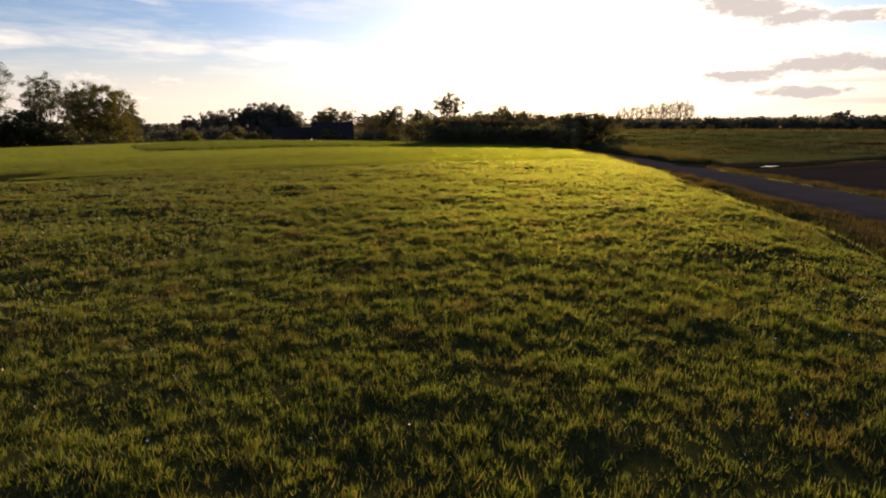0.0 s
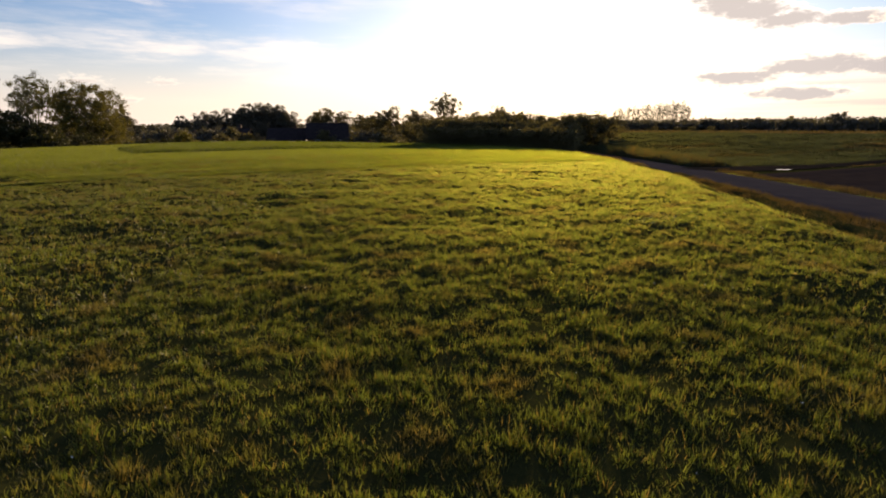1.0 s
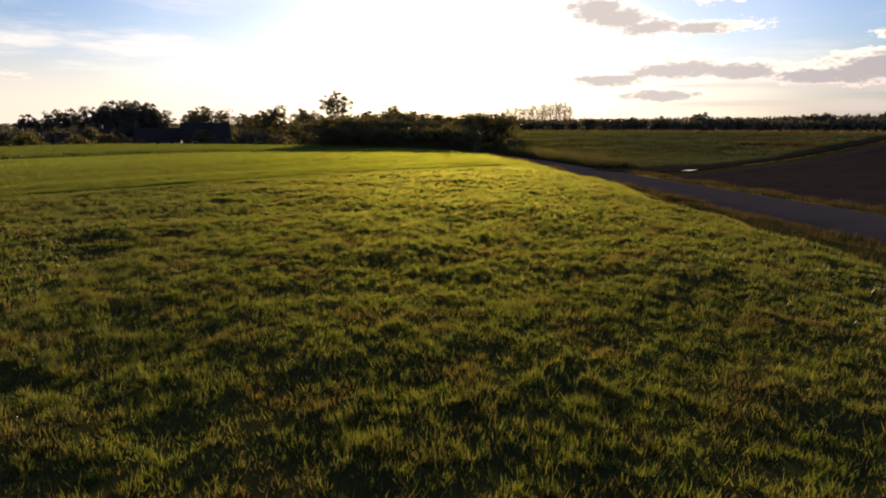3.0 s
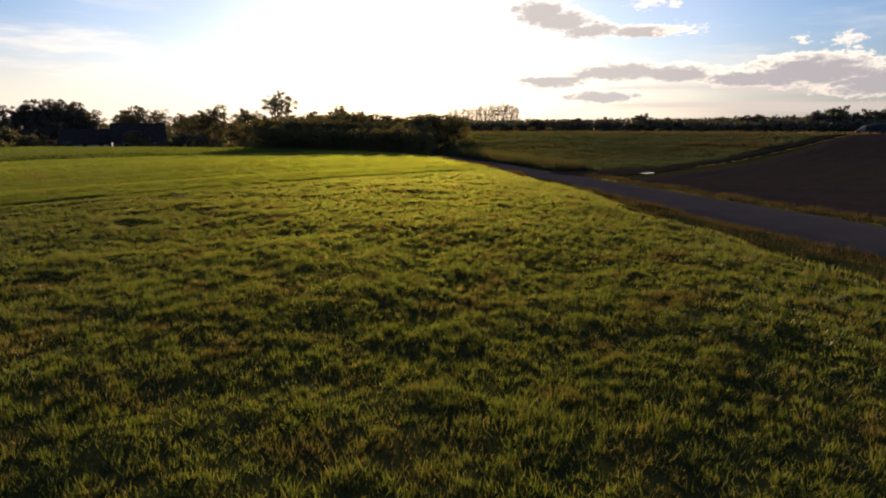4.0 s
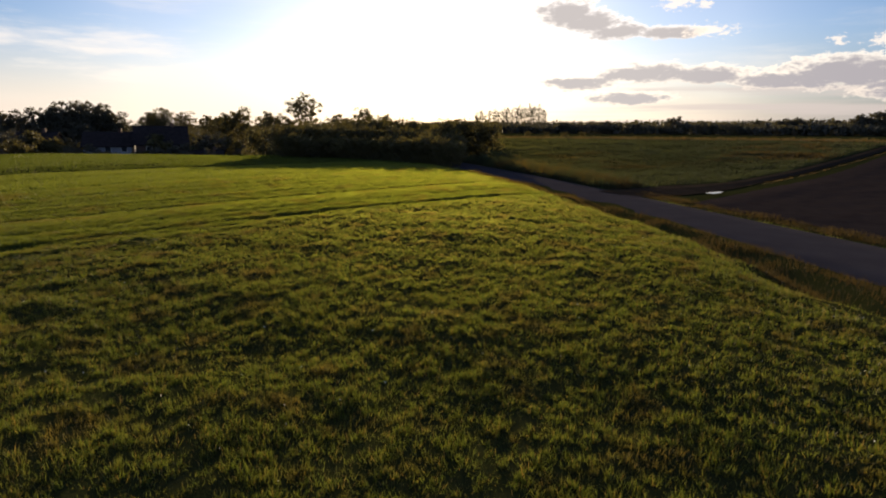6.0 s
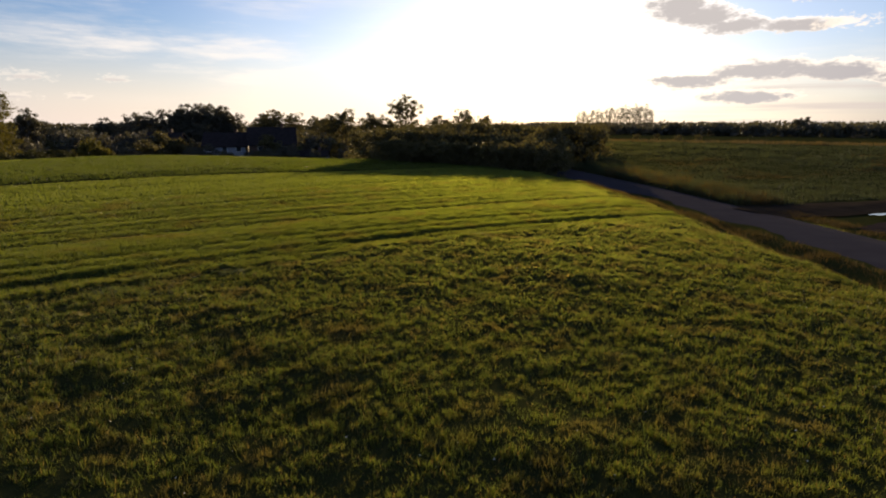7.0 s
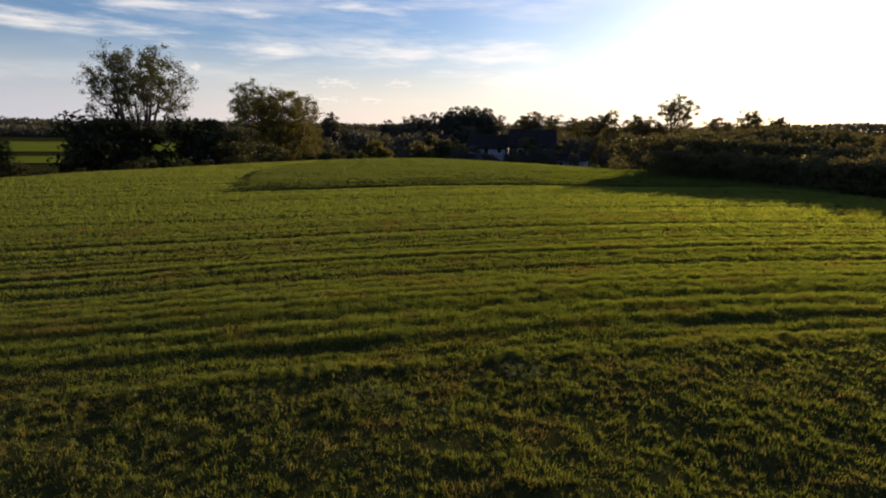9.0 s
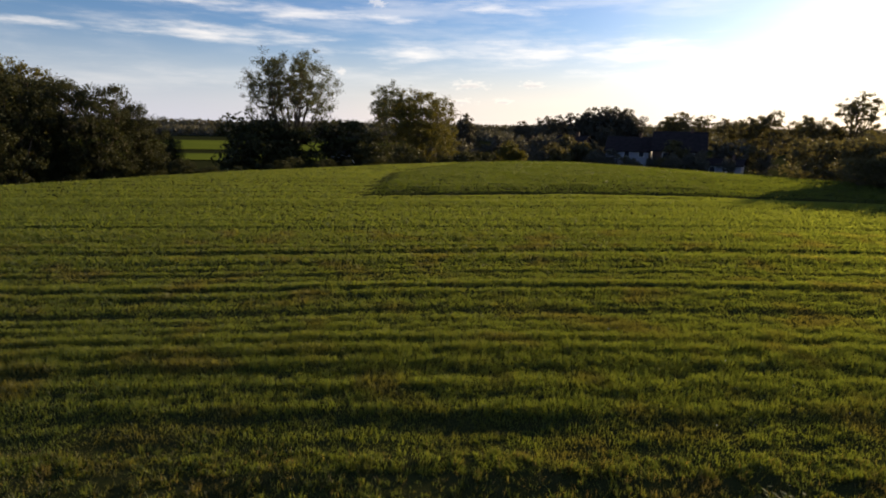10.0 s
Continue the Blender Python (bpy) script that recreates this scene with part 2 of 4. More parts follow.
# ---- materials ----
def material(name, base, rough=0.8, vary=0.0, scale=5.0, second=None, bump=0.0, bump_scale=40.0, coarse=0.4, island=0.0, objects=0.0,
             translucent=0.0, metal=0.0, spec=0.3, hue=None, straw=None, patch=None, lit=(2.0, 1.75, 0.6), forward=0.0, beam=(2.6, 2.2, 0.8)):
    m = bpy.data.materials.new(name)
    m.use_nodes = True
    nt = m.node_tree
    n, l = nt.nodes, nt.links
    bsdf = n["Principled BSDF"]
    bsdf.inputs["Roughness"].default_value, bsdf.inputs["Metallic"].default_value = rough, metal
    bsdf.inputs["Specular IOR Level"].default_value = spec
    tc = n.new("ShaderNodeTexCoord")
    src = None

    def mixed(fac, a, b, blend="MIX"):
        k = n.new("ShaderNodeMix")
        k.data_type, k.blend_type = "RGBA", blend
        for i, v in ((0, fac), (6, a), (7, b)):
            if isinstance(v, (int, float)):
                k.inputs[i].default_value = v
            elif isinstance(v, tuple):
                k.inputs[i].default_value = (*v, 1)
            else:
                l.new(v, k.inputs[i])
        return k.outputs[2]

    def noised(s, lo=0.3, hi=0.7):
        t = n.new("ShaderNodeTexNoise")
        t.inputs["Scale"].default_value, t.inputs["Detail"].default_value = s, 5
        l.new(tc.outputs["Object"], t.inputs["Vector"])
        r = n.new("ShaderNodeMapRange")
        l.new(t.outputs[0], r.inputs[0])
        r.inputs[1].default_value, r.inputs[2].default_value = lo, hi
        return r.outputs[0]

    colour = mixed(noised(scale), base, second or tuple(c * (1 - vary) for c in base))
    colour = mixed(coarse, colour, mixed(noised(scale * 0.13), (0.45, 0.45, 0.45), (0.55, 0.55, 0.55)), "SOFT_LIGHT") if coarse else colour
    if island or objects:
        pick = n.new("ShaderNodeNewGeometry").outputs["Random Per Island"] if island else n.new("ShaderNodeObjectInfo").outputs["Random"]
        colour = mixed(pick, colour, hue) if hue else mixed(island or objects, colour, mixed(pick, (0.1, 0.1, 0.1), (0.9, 0.9, 0.9)), "OVERLAY")
    if patch:
        colour = mixed(noised(patch[3], 0.52, 0.66), colour, patch[:3])
    if straw:
        few = n.new("ShaderNodeMath")
        few.operation = "GREATER_THAN"
        l.new(pick, few.inputs[0])
        few.inputs[1].default_value = 0.88
        colour = mixed(few.outputs[0], colour, straw)
    l.new(colour, bsdf.inputs["Base Color"])
    if bump:
        b = n.new("ShaderNodeBump")
        b.inputs["Strength"].default_value, b.inputs["Distance"].default_value = bump, 0.02
        l.new(noised(bump_scale, 0.0, 1.0), b.inputs["Height"])
        l.new(b.outputs[0], bsdf.inputs["Normal"])
    if translucent:
        tr, mx = n.new("ShaderNodeBsdfTranslucent"), n.new("ShaderNodeMixShader")
        l.new(mixed(1.0, colour, lit, "MULTIPLY"), tr.inputs[0])
        mx.inputs[0].default_value = translucent
        l.new(bsdf.outputs[0], mx.inputs[1])
        l.new(tr.outputs[0], mx.inputs[2])
        shader = mx.outputs[0]
        if forward:
            # thin leaves pass most light on near its old direction
            rf, mf = n.new("ShaderNodeBsdfRefraction"), n.new("ShaderNodeMixShader")
            l.new(mixed(1.0, colour, beam, "MULTIPLY"), rf.inputs["Color"])
            rf.inputs["Roughness"].default_value, rf.inputs["IOR"].default_value = 0.8, 1.3
            mf.inputs[0].default_value = forward
            l.new(shader, mf.inputs[1])
            l.new(rf.outputs[0], mf.inputs[2])
            shader = mf.outputs[0]
        l.new(shader, n["Material Output"].inputs[0])
    return m


M_EARTH = material("turf_soil", (0.034, 0.036, 0.013), 1.0, scale=3.0, second=(0.026, 0.030, 0.010), bump=0.6, bump_scale=30, spec=0.0)
M_GRASS = material("grass_blades", (0.049, 0.076, 0.021), 0.5, scale=5.0, second=(0.029, 0.050, 0.017), island=1.0, hue=(0.110, 0.128, 0.044), straw=(0.135, 0.108, 0.05), patch=(0.080, 0.072, 0.034, 1.3), translucent=0.5, spec=0.4, lit=(2.3, 2.1, 0.95), forward=0.3, beam=(2.6, 2.35, 1.2))
M_CROP = material("crop_blades", (0.074, 0.106, 0.025), 0.6, scale=1.5, second=(0.056, 0.088, 0.020), island=1.0, hue=(0.092, 0.110, 0.030), patch=(0.086, 0.086, 0.028, 0.7), translucent=0.5, spec=0.35, forward=0.18, beam=(2.8, 2.5, 1.2), lit=(2.5, 2.2, 1.05))
M_CROP_FAR = material("crop_leaves", (0.088, 0.120, 0.030), 0.6, scale=0.9, second=(0.072, 0.104, 0.026), island=1.0, hue=(0.096, 0.118, 0.032), translucent=0.5, spec=0.2, lit=(2.45, 2.2, 1.05), forward=0.12, beam=(2.7, 2.35, 1.2))
M_RIM = material("rim_grass", (0.050, 0.074, 0.018), 0.6, scale=0.7, second=(0.036, 0.057, 0.015), island=1.0, hue=(0.060, 0.074, 0.021), translucent=0.5, spec=0.2, forward=0.08, lit=(2.4, 2.25, 1.0))
M_MEADOW = material("meadow_grass", (0.15, 0.175, 0.024), 0.9, scale=0.05, second=(0.11, 0.14, 0.02), coarse=0.5, spec=0.0)
M_STRAW = material("straw_grass", (0.17, 0.122, 0.072), 0.8, scale=0.3, second=(0.12, 0.088, 0.052), island=1.0, hue=(0.10, 0.082, 0.045), translucent=0.2, spec=0.1, forward=0.0)
M_DRY = material("dry_grass", (0.090, 0.065, 0.033), 0.8, scale=1.2, second=(0.050, 0.040, 0.020), island=1.0, hue=(0.056, 0.048, 0.023), translucent=0.3, spec=0.1, lit=(1.65, 1.4, 0.75), forward=0.05)
M_ROUGH = material("rough_grass", (0.056, 0.067, 0.036), 0.8, scale=0.25, second=(0.062, 0.066, 0.036), island=1.0, hue=(0.041, 0.051, 0.026), translucent=0.25, spec=0.1, lit=(1.45, 1.48, 0.95), forward=0.03)
M_ASPHALT = material("asphalt", (0.050, 0.048, 0.055), 0.75, scale=0.9, second=(0.041, 0.039, 0.046), bump=0.25, bump_scale=90, coarse=0.6, spec=0.0)
M_PLOUGH = material("ploughed_earth", (0.034, 0.028, 0.027), 1.0, scale=1.5, second=(0.026, 0.021, 0.021), bump=0.8, bump_scale=9, spec=0.0)
M_DIRT = material("track_dirt", (0.038, 0.030, 0.023), 1.0, scale=1.2, second=(0.024, 0.020, 0.016), bump=0.6, bump_scale=14, spec=0.0)
M_WATER = material("puddle_water", (0.03, 0.03, 0.03), 0.04, scale=1.0, spec=0.6, coarse=0)
M_BARK = material("bark", (0.075, 0.058, 0.042), 0.9, scale=3.0, second=(0.04, 0.032, 0.024), bump=0.8, bump_scale=18)
M_WALLS = {"white": material("white_render", (0.30, 0.32, 0.36), 0.85, vary=0.2, scale=0.7),
           "brick": material("red_brick", (0.13, 0.075, 0.058), 0.9, vary=0.35, scale=2.0)}
M_ROOF = material("roof_tiles", (0.034, 0.029, 0.031), 0.9, vary=0.4, scale=1.5, bump=0.6, bump_scale=8, spec=0.03)
M_GLASS = material("window_glass", (0.03, 0.035, 0.045), 0.08, spec=0.7, coarse=0)
M_FRAME = material("painted_frame", (0.7, 0.7, 0.68), 0.5, vary=0.1)
M_FOIL = material("tunnel_foil", (0.020, 0.024, 0.033), 0.7, vary=0.3, scale=0.6, spec=0.05)
M_FOIL_END = material("tunnel_highlight", (0.13, 0.12, 0.125), 0.7, vary=0.2, scale=0.8, spec=0.05)
M_WEED = material("weed_leaves", (0.062, 0.086, 0.028), 0.7, scale=6.0, second=(0.045, 0.066, 0.022), island=1.0, hue=(0.085, 0.098, 0.042), translucent=0.3, spec=0.06)
M_PETAL = material("petals", (0.75, 0.72, 0.62), 0.6, vary=0.2, island=0.3)


def leafy(name, a, b, hue, through_light=0.4):
    return material(name, a, 0.6, scale=0.5, second=b, island=1.0, hue=hue, translucent=through_light, spec=0.1, coarse=0.3, lit=(1.28, 1.2, 0.62))


M_LEAF = {"willow": leafy("willow_leaves", (0.054, 0.068, 0.034), (0.045, 0.056, 0.026), (0.072, 0.074, 0.034)),
          "gold": leafy("gold_leaves", (0.082, 0.084, 0.026), (0.062, 0.066, 0.022), (0.118, 0.102, 0.028)),
          "dark": leafy("dark_leaves", (0.034, 0.042, 0.019), (0.027, 0.034, 0.016), (0.046, 0.046, 0.021), 0.3),
          "brown": leafy("brown_leaves", (0.100, 0.086, 0.050), (0.078, 0.070, 0.040), (0.096, 0.090, 0.048), 0.42),
          # distance haze is put into this leaf colour: greyer and lighter than the near trees
          "far": leafy("hazed_leaves", (0.078, 0.080, 0.068), (0.064, 0.068, 0.058), (0.094, 0.086, 0.070), 0.28)}


# ---- helpers for meshes ----
def mesh_from(name, verts, faces, mat, smooth=False):
    """A mesh from an array of places and an array of faces that all have the same number of corners."""
    verts, faces = np.asarray(verts, np.float32), np.asarray(faces, np.int32)
    k = faces.shape[1]
    me = bpy.data.meshes.new(name)
    me.vertices.add(len(verts))
    me.vertices.foreach_set("co", verts.ravel())
    me.loops.add(faces.size)
    me.loops.foreach_set("vertex_index", faces.ravel())
    me.polygons.add(len(faces))
    me.polygons.foreach_set("loop_start", np.arange(len(faces), dtype=np.int32) * k)
    me.polygons.foreach_set("use_smooth", np.full(len(faces), smooth))
    me.materials.append(mat)
    me.update(calc_edges=True)
    return me


def part(name, me, parent, label=""):
    ob = new(name, me)
    ob.parent = parent
    return tagged(ob, label)


def bm_mesh(name, bm, mat):
    me = bpy.data.meshes.new(name)
    bm.to_mesh(me)
    bm.free()
    me.materials.append(mat)
    return me


def box(name, lo, hi, mat, bevel=0.0):
    bm = bmesh.new()
    bmesh.ops.create_cube(bm, size=1)
    for v in bm.verts:
        v.co = Vector([lo[i] + (v.co[i] + 0.5) * (hi[i] - lo[i]) for i in range(3)])
    if bevel:
        bmesh.ops.bevel(bm, geom=bm.edges[:], offset=bevel, segments=1, affect="EDGES")
    return bm_mesh(name, bm, mat)


def strip(name, line, offsets, mat, lift=0.0, drop=0.0):
    """A ribbon along a line of (x, y); offsets: rows of (sideways, up)."""
    pts = []
    n = len(line)
    for i, (x, y, *wide) in enumerate(line):
        ax, ay = line[max(i - 1, 0)][:2]
        bx, by = line[min(i + 1, n - 1)][:2]
        k = wide[0] if wide else 1.0
        ln = math.hypot(bx - ax, by - ay)
        nx, ny = (by - ay) / ln, -(bx - ax) / ln
        z = ground_z(x, y)
        for o, up in offsets:
            pts.append((x + nx * o * k, y + ny * o * k, z + up + lift))
    k = len(offsets)
    faces = [(i * k + j, i * k + j + 1, (i + 1) * k + j + 1, (i + 1) * k + j) for i in range(n - 1) for j in range(k - 1)]
    return mesh_from(name, pts, faces, mat, True)


def smooth_line(points, gap):
    """The points of a line joined by a smooth curve, about gap metres apart."""
    p = [np.array(q, float) for q in points]
    p = [2 * p[0] - p[1]] + p + [2 * p[-1] - p[-2]]
    out = []
    for a, b, c, d in zip(p, p[1:], p[2:], p[3:]):
        n = max(2, int(np.linalg.norm(c - b) / gap))
        for i in range(n):
            s = i / n
            out.append(tuple(0.5 * (2 * b + (c - a) * s + (2 * a - 5 * b + 4 * c - d) * s * s + (3 * b - a - 3 * c + d) * s ** 3)))
    out.append(tuple(p[-2]))
    return out


# ---- the ground, one sheet to the horizon ----
def spaced(lo, hi, fine, growth, reach):
    near = list(np.arange(lo, hi + 1e-6, fine))
    up, down, s = [near[-1]], [near[0]], fine
    while up[-1] < reach:
        s = min(fine + growth * (up[-1] - hi), 120)
        up.append(up[-1] + max(s, fine))
    while down[-1] > -reach:
        s = min(fine + growth * (lo - down[-1]), 120)
        down.append(down[-1] - max(s, fine))
    return np.array(down[:0:-1] + near + up[1:])


gx, gy = spaced(-14, 13, 0.27, 0.09, 3600), spaced(1, 44, 0.27, 0.09, 3600)
mx, my = np.meshgrid(gx, gy)
mz = height(mx, my)
nx, ny = len(gx), len(gy)
idx = np.arange(nx * ny).reshape(ny, nx)
quads = np.stack([idx[:-1, :-1], idx[:-1, 1:], idx[1:, 1:], idx[1:, :-1]], -1).reshape(-1, 4)
ground = new("ground", mesh_from("ground", np.stack([mx, my, mz], -1).reshape(-1, 3), quads, M_EARTH, True))
tagged(ground, "grassy farmland with a raised field and a lower valley", "ground", kind="structure")

# ---- road, dirt track, ploughed field ----
ROAD = smooth_line([(15.9, -40), (16.2, 0), (16.5, 20), (16.8, 35), (17.0, 48), (16.9, 58), (15.5, 70), (11, 84), (4, 100)], 2.0)
road = new("road", strip("road", ROAD, [(-2.35, -0.12), (-2.15, 0.05), (-1.0, 0.085), (0, 0.1), (1.0, 0.085), (2.15, 0.05), (2.35, -0.12)], M_ASPHALT))
tagged(road, "narrow grey asphalt farm road, worn and unmarked", "road", kind="structure")
TRACK = smooth_line([(18.2, 43.7, 1.2), (22, 44.4, 1.5), (26.5, 45.6, 1.05), (30.5, 47.3, 0.62), (36.5, 50.8, 0.55), (43, 54.3, 0.52), (50.7, 58.4, 0.5), (60, 63.1, 0.5), (72, 69.4, 0.5), (90, 79, 0.5), (150, 111, 0.5)], 2.0)
track = new("dirt_track", strip("dirt_track", TRACK, [(-1.6, 0.02), (-0.9, 0.03), (-0.45, 0.10), (0.45, 0.10), (0.9, 0.03), (1.6, 0.02)], M_DIRT, 0.03))
tagged(track, "muddy two-rut field track beside ploughed earth", "track", kind="structure")

def clod_field():
    """Ploughed earth with furrows along the track."""
    ux, uy = 0.875, 0.485
    vx, vy = uy, -ux
    s = np.concatenate([np.arange(0, 60, 0.6), np.arange(60, 200, 3.0)])
    q = np.concatenate([np.arange(0, 45, 0.4), np.arange(45, 120, 3.0)])
    S, Q = np.meshgrid(s, q)
    S2 = S + (-1.2 - vx * (Q + 1.2)) / ux
    x, y = 21.6 + ux * S2 + vx * (Q + 1.2), 40.9 + uy * S2 + vy * (Q + 1.2)
    rim = step(np.minimum(S, Q + 0.2), 0.0, 1.6)
    z = height(x, y, False) + 0.03 + rim * (0.10 + 0.07 * (bumps(x, y, 0.7, 21) - 0.35) + 0.05 * (bumps(x, y, 5.5, 24) - 0.5) + 0.008 * np.sin(Q * 2 * math.pi / 1.6))
    x, y = x + 0.25 * (bumps(x, y, 0.7, 22) - 0.5), y + 0.25 * (bumps(x, y, 0.7, 23) - 0.5)
    k = np.arange(S.size).reshape(S.shape)
    f = np.stack([k[:-1, :-1], k[:-1, 1:], k[1:, 1:], k[1:, :-1]], -1).reshape(-1, 4)
    return mesh_from("ploughed_field", np.stack([x, y, z], -1).reshape(-1, 3), f, M_PLOUGH, True)


tagged(new("ploughed_field", clod_field()), "dark brown ploughed field with low furrows", "field", kind="structure")

puddle_bm = bmesh.new()
bmesh.ops.create_circle(puddle_bm, cap_ends=True, segments=28, radius=1)
for v in puddle_bm.verts:
    a = math.atan2(v.co.y, v.co.x)
    r = 1 + 0.18 * math.sin(3 * a + 1) + 0.1 * math.sin(5 * a)
    v.co = Vector((v.co.x * 1.0 * r, v.co.y * 0.32 * r, 0))
puddle = new("puddle", bm_mesh("puddle", puddle_bm, M_WATER))
puddle.matrix_world = pose(24.3, 42.0, ground_z(24.3, 42.0) + 0.14, 0, 0, 20) @ Matrix.Diagonal((0.75, 0.75, 1, 1))
tagged(puddle, "puddle of still water on the muddy track", "puddle", kind="structure")


# ---- grass ----
def triangles(name, x, y, z, tall, wide, out_x, out_y, rng, mat):
    """One triangle a blade: its foot, its height and width, and how far its tip leans."""
    n = len(x)
    a = rng.uniform(0, math.tau, n)
    dx, dy = np.cos(a) * wide / 2, np.sin(a) * wide / 2
    v = np.empty((n, 3, 3), np.float32)
    v[:, 0] = np.stack([x - dx, y - dy, z], -1)
    v[:, 1] = np.stack([x + dx, y + dy, z], -1)
    v[:, 2] = np.stack([x + out_x, y + out_y, z + tall], -1)
    return mesh_from(name, v.reshape(-1, 3), np.arange(3 * n).reshape(-1, 3), mat)


def blades(x, y, tall, wide, lean, rng, mat=None, name="grass"):
    b = rng.uniform(0, math.tau, len(x))
    off = tall * lean * rng.uniform(0.1, 1.0, len(x))
    return triangles(name, x, y, height(x, y) - 0.01, tall, wide, np.cos(b) * off, np.sin(b) * off, rng, mat)


def scatter(rng, per_m2, x0, x1, y0, y1):
    n = int(per_m2 * (x1 - x0) * (y1 - y0))
    return rng.uniform(x0, x1, n), rng.uniform(y0, y1, n)


def on_turf(x, y):
    return (outside(x, y) < 0.8 * bumps(x, y, 1.1, 8)) & (across(x, y) < 0.5 * bumps(x, y, 0.5, 9) + 0.5 * bumps(x, y, 1.3, 10) - 0.3)


def turf(seed, tufts, each, under, x0, x1, y0, y1, wide, keep):
    """Tufts of blades that spread from their middles, over short grass."""
    rng = np.random.default_rng(seed)
    cx, cy = scatter(rng, tufts, x0, x1, y0, y1)
    ok = on_turf(cx, cy) & keep(cx, cy)
    ok &= rng.random(len(cx)) < 0.12 + 1.6 * (0.5 * bumps(cx, cy, 0.23, 2) + 0.5 * bumps(cx, cy, 0.12, 29)) * (0.65 + 0.5 * bumps(cx, cy, 0.9, 18))
    cx, cy = cx[ok], cy[ok]
    size = rng.uniform(0.55, 1.3, len(cx)) * (0.8 + 0.4 * bumps(cx, cy, 0.6, 16))
    count = (each * size).astype(int)
    cx, cy, size = np.repeat(cx, count), np.repeat(cy, count), np.repeat(size, count)
    n = len(cx)
    a, r = rng.uniform(0, math.tau, n), np.sqrt(rng.random(n))
    x, y = cx + np.cos(a) * r * 0.036 * size, cy + np.sin(a) * r * 0.036 * size
    tall = 0.072 * size * (1.05 - 0.35 * r * r) * rng.uniform(0.45, 1.35, n)
    off = tall * 0.25 * r
    b = rng.uniform(0, math.tau, n)
    bend = tall * rng.uniform(0.05, 0.55, n)
    ox, oy = np.cos(a) * off + np.cos(b) * bend, np.sin(a) * off + np.sin(b) * bend
    x2, y2 = scatter(rng, under, x0, x1, y0, y1)
    ok = on_turf(x2, y2) & keep(x2, y2)
    x2, y2 = x2[ok], y2[ok]
    m = len(x2)
    tall2 = rng.uniform(0.02, 0.065, m) * (0.6 + 0.8 * bumps(x2, y2, 1.2, 17))
    b2 = rng.uniform(0, math.tau, m)
    x, y = np.concatenate([x, x2]), np.concatenate([y, y2])
    tall = np.concatenate([tall, tall2])
    ox, oy = np.concatenate([ox, np.cos(b2) * tall2 * 0.6]), np.concatenate([oy, np.sin(b2) * tall2 * 0.6])
    return triangles("grass", x, y, height(x, y) - 0.008, tall, wide * rng.uniform(0.7, 1.3, n + m), ox, oy, rng, M_GRASS)


def inner(x, y):
    return (x > -4.2) & (x < 4.2) & (y < 24)


def beside_furrow(x, y):
    return ~inner(x, y) & (x > -12) & (x < 6) & (y > 20)


def bank_side(x, y):
    return ~inner(x, y) & ~beside_furrow(x, y) & (x > 4) & (y > 9)


for me in (turf(1, 230, 12, 950, -4.2, 4.2, 1.8, 24, 0.0088, inner),
           turf(4, 170, 11, 650, -12, 6, 20, 35, 0.012, beside_furrow),
           turf(5, 170, 11, 650, 4, 11, 9, 37, 0.012, bank_side),
           turf(2, 110, 9, 300, -14, 8, 1.6, 37, 0.0145, lambda x, y: ~inner(x, y) & ~beside_furrow(x, y) & ~bank_side(x, y)),
           turf(3, 30, 6, 60, -42, -14, 2, 24, 0.03, lambda x, y: x < -14)):
    tagged(new("grass", me), "rough tufted meadow grass lit from behind", "grass", kind="stuff")


def crop(seed, per_m2, near, beyond, left, wide, mat):
    """The sown rows between two distances from the furrow."""
    rng = np.random.default_rng(seed)
    n = int(per_m2 * (13 - left) * (beyond - near) / 0.86)
    x = rng.uniform(left, 13, n)
    y = lip(x) + rng.uniform(near, beyond, n) / 0.86
    inside = outside(x, y) < 0.4
    x, y = x[inside], y[inside]
    ridge = np.where(rim_patch(x, y), 0.5 * bumps(x, y, 1.4, 19) + 0.2, np.where(across(x, y) < 9, 0.2 + 0.8 * rows_of(x, y), 0.42 + 0.55 * rows_of(x, y)))
    ridge = ridge * (1 - 0.4 * np.exp(-(headland(x, y) / 1.2) ** 2))
    lump = 0.5 * bumps(x * 0.6, across(x, y), 0.17, 20) + 0.5 * bumps(x, y, 0.12, 28)
    ok = (rng.random(len(x)) < np.where(across(x, y) < 9, 0.28, 0.5) + 1.0 * ridge * (0.45 + 1.0 * lump)) & (headland(x, y) > 0.25 + 0.35 * bumps(x, y, 2.0, 27))
    x, y, ridge, lump = x[ok], y[ok], ridge[ok], lump[ok]
    tall = (0.026 + 0.085 * ridge ** 1.4) * (0.45 + 1.1 * lump) * rng.uniform(0.5, 1.25, len(x))
    rim = rim_patch(x, y)
    for keep, m, label in ((~rim, mat, "young green crop sown in uneven rows"), (rim, M_RIM, "darker tufted grass on the turning strip of the field")):
        x1, y1 = x[keep], y[keep]
        if len(x1):
            ob = new("crop_rows", blades(x1, y1, tall[keep] * (1.5 if m is M_RIM else 1), wide * rng.uniform(0.7, 1.3, len(x1)), 0.6, rng, mat=m, name="crop_rows"))
            tagged(ob, label, "crop", kind="stuff")


crop(4, 2700, -0.3, 5, -16, 0.013, M_CROP)
crop(5, 1600, 5, 9, -22, 0.020, M_CROP)
crop(6, 720, 9, 15, -32, 0.034, M_CROP)
crop(7, 360, 15, 25, -42, 0.048, M_CROP_FAR)
crop(8, 190, 25, 66, -42, 0.068, M_CROP_FAR)


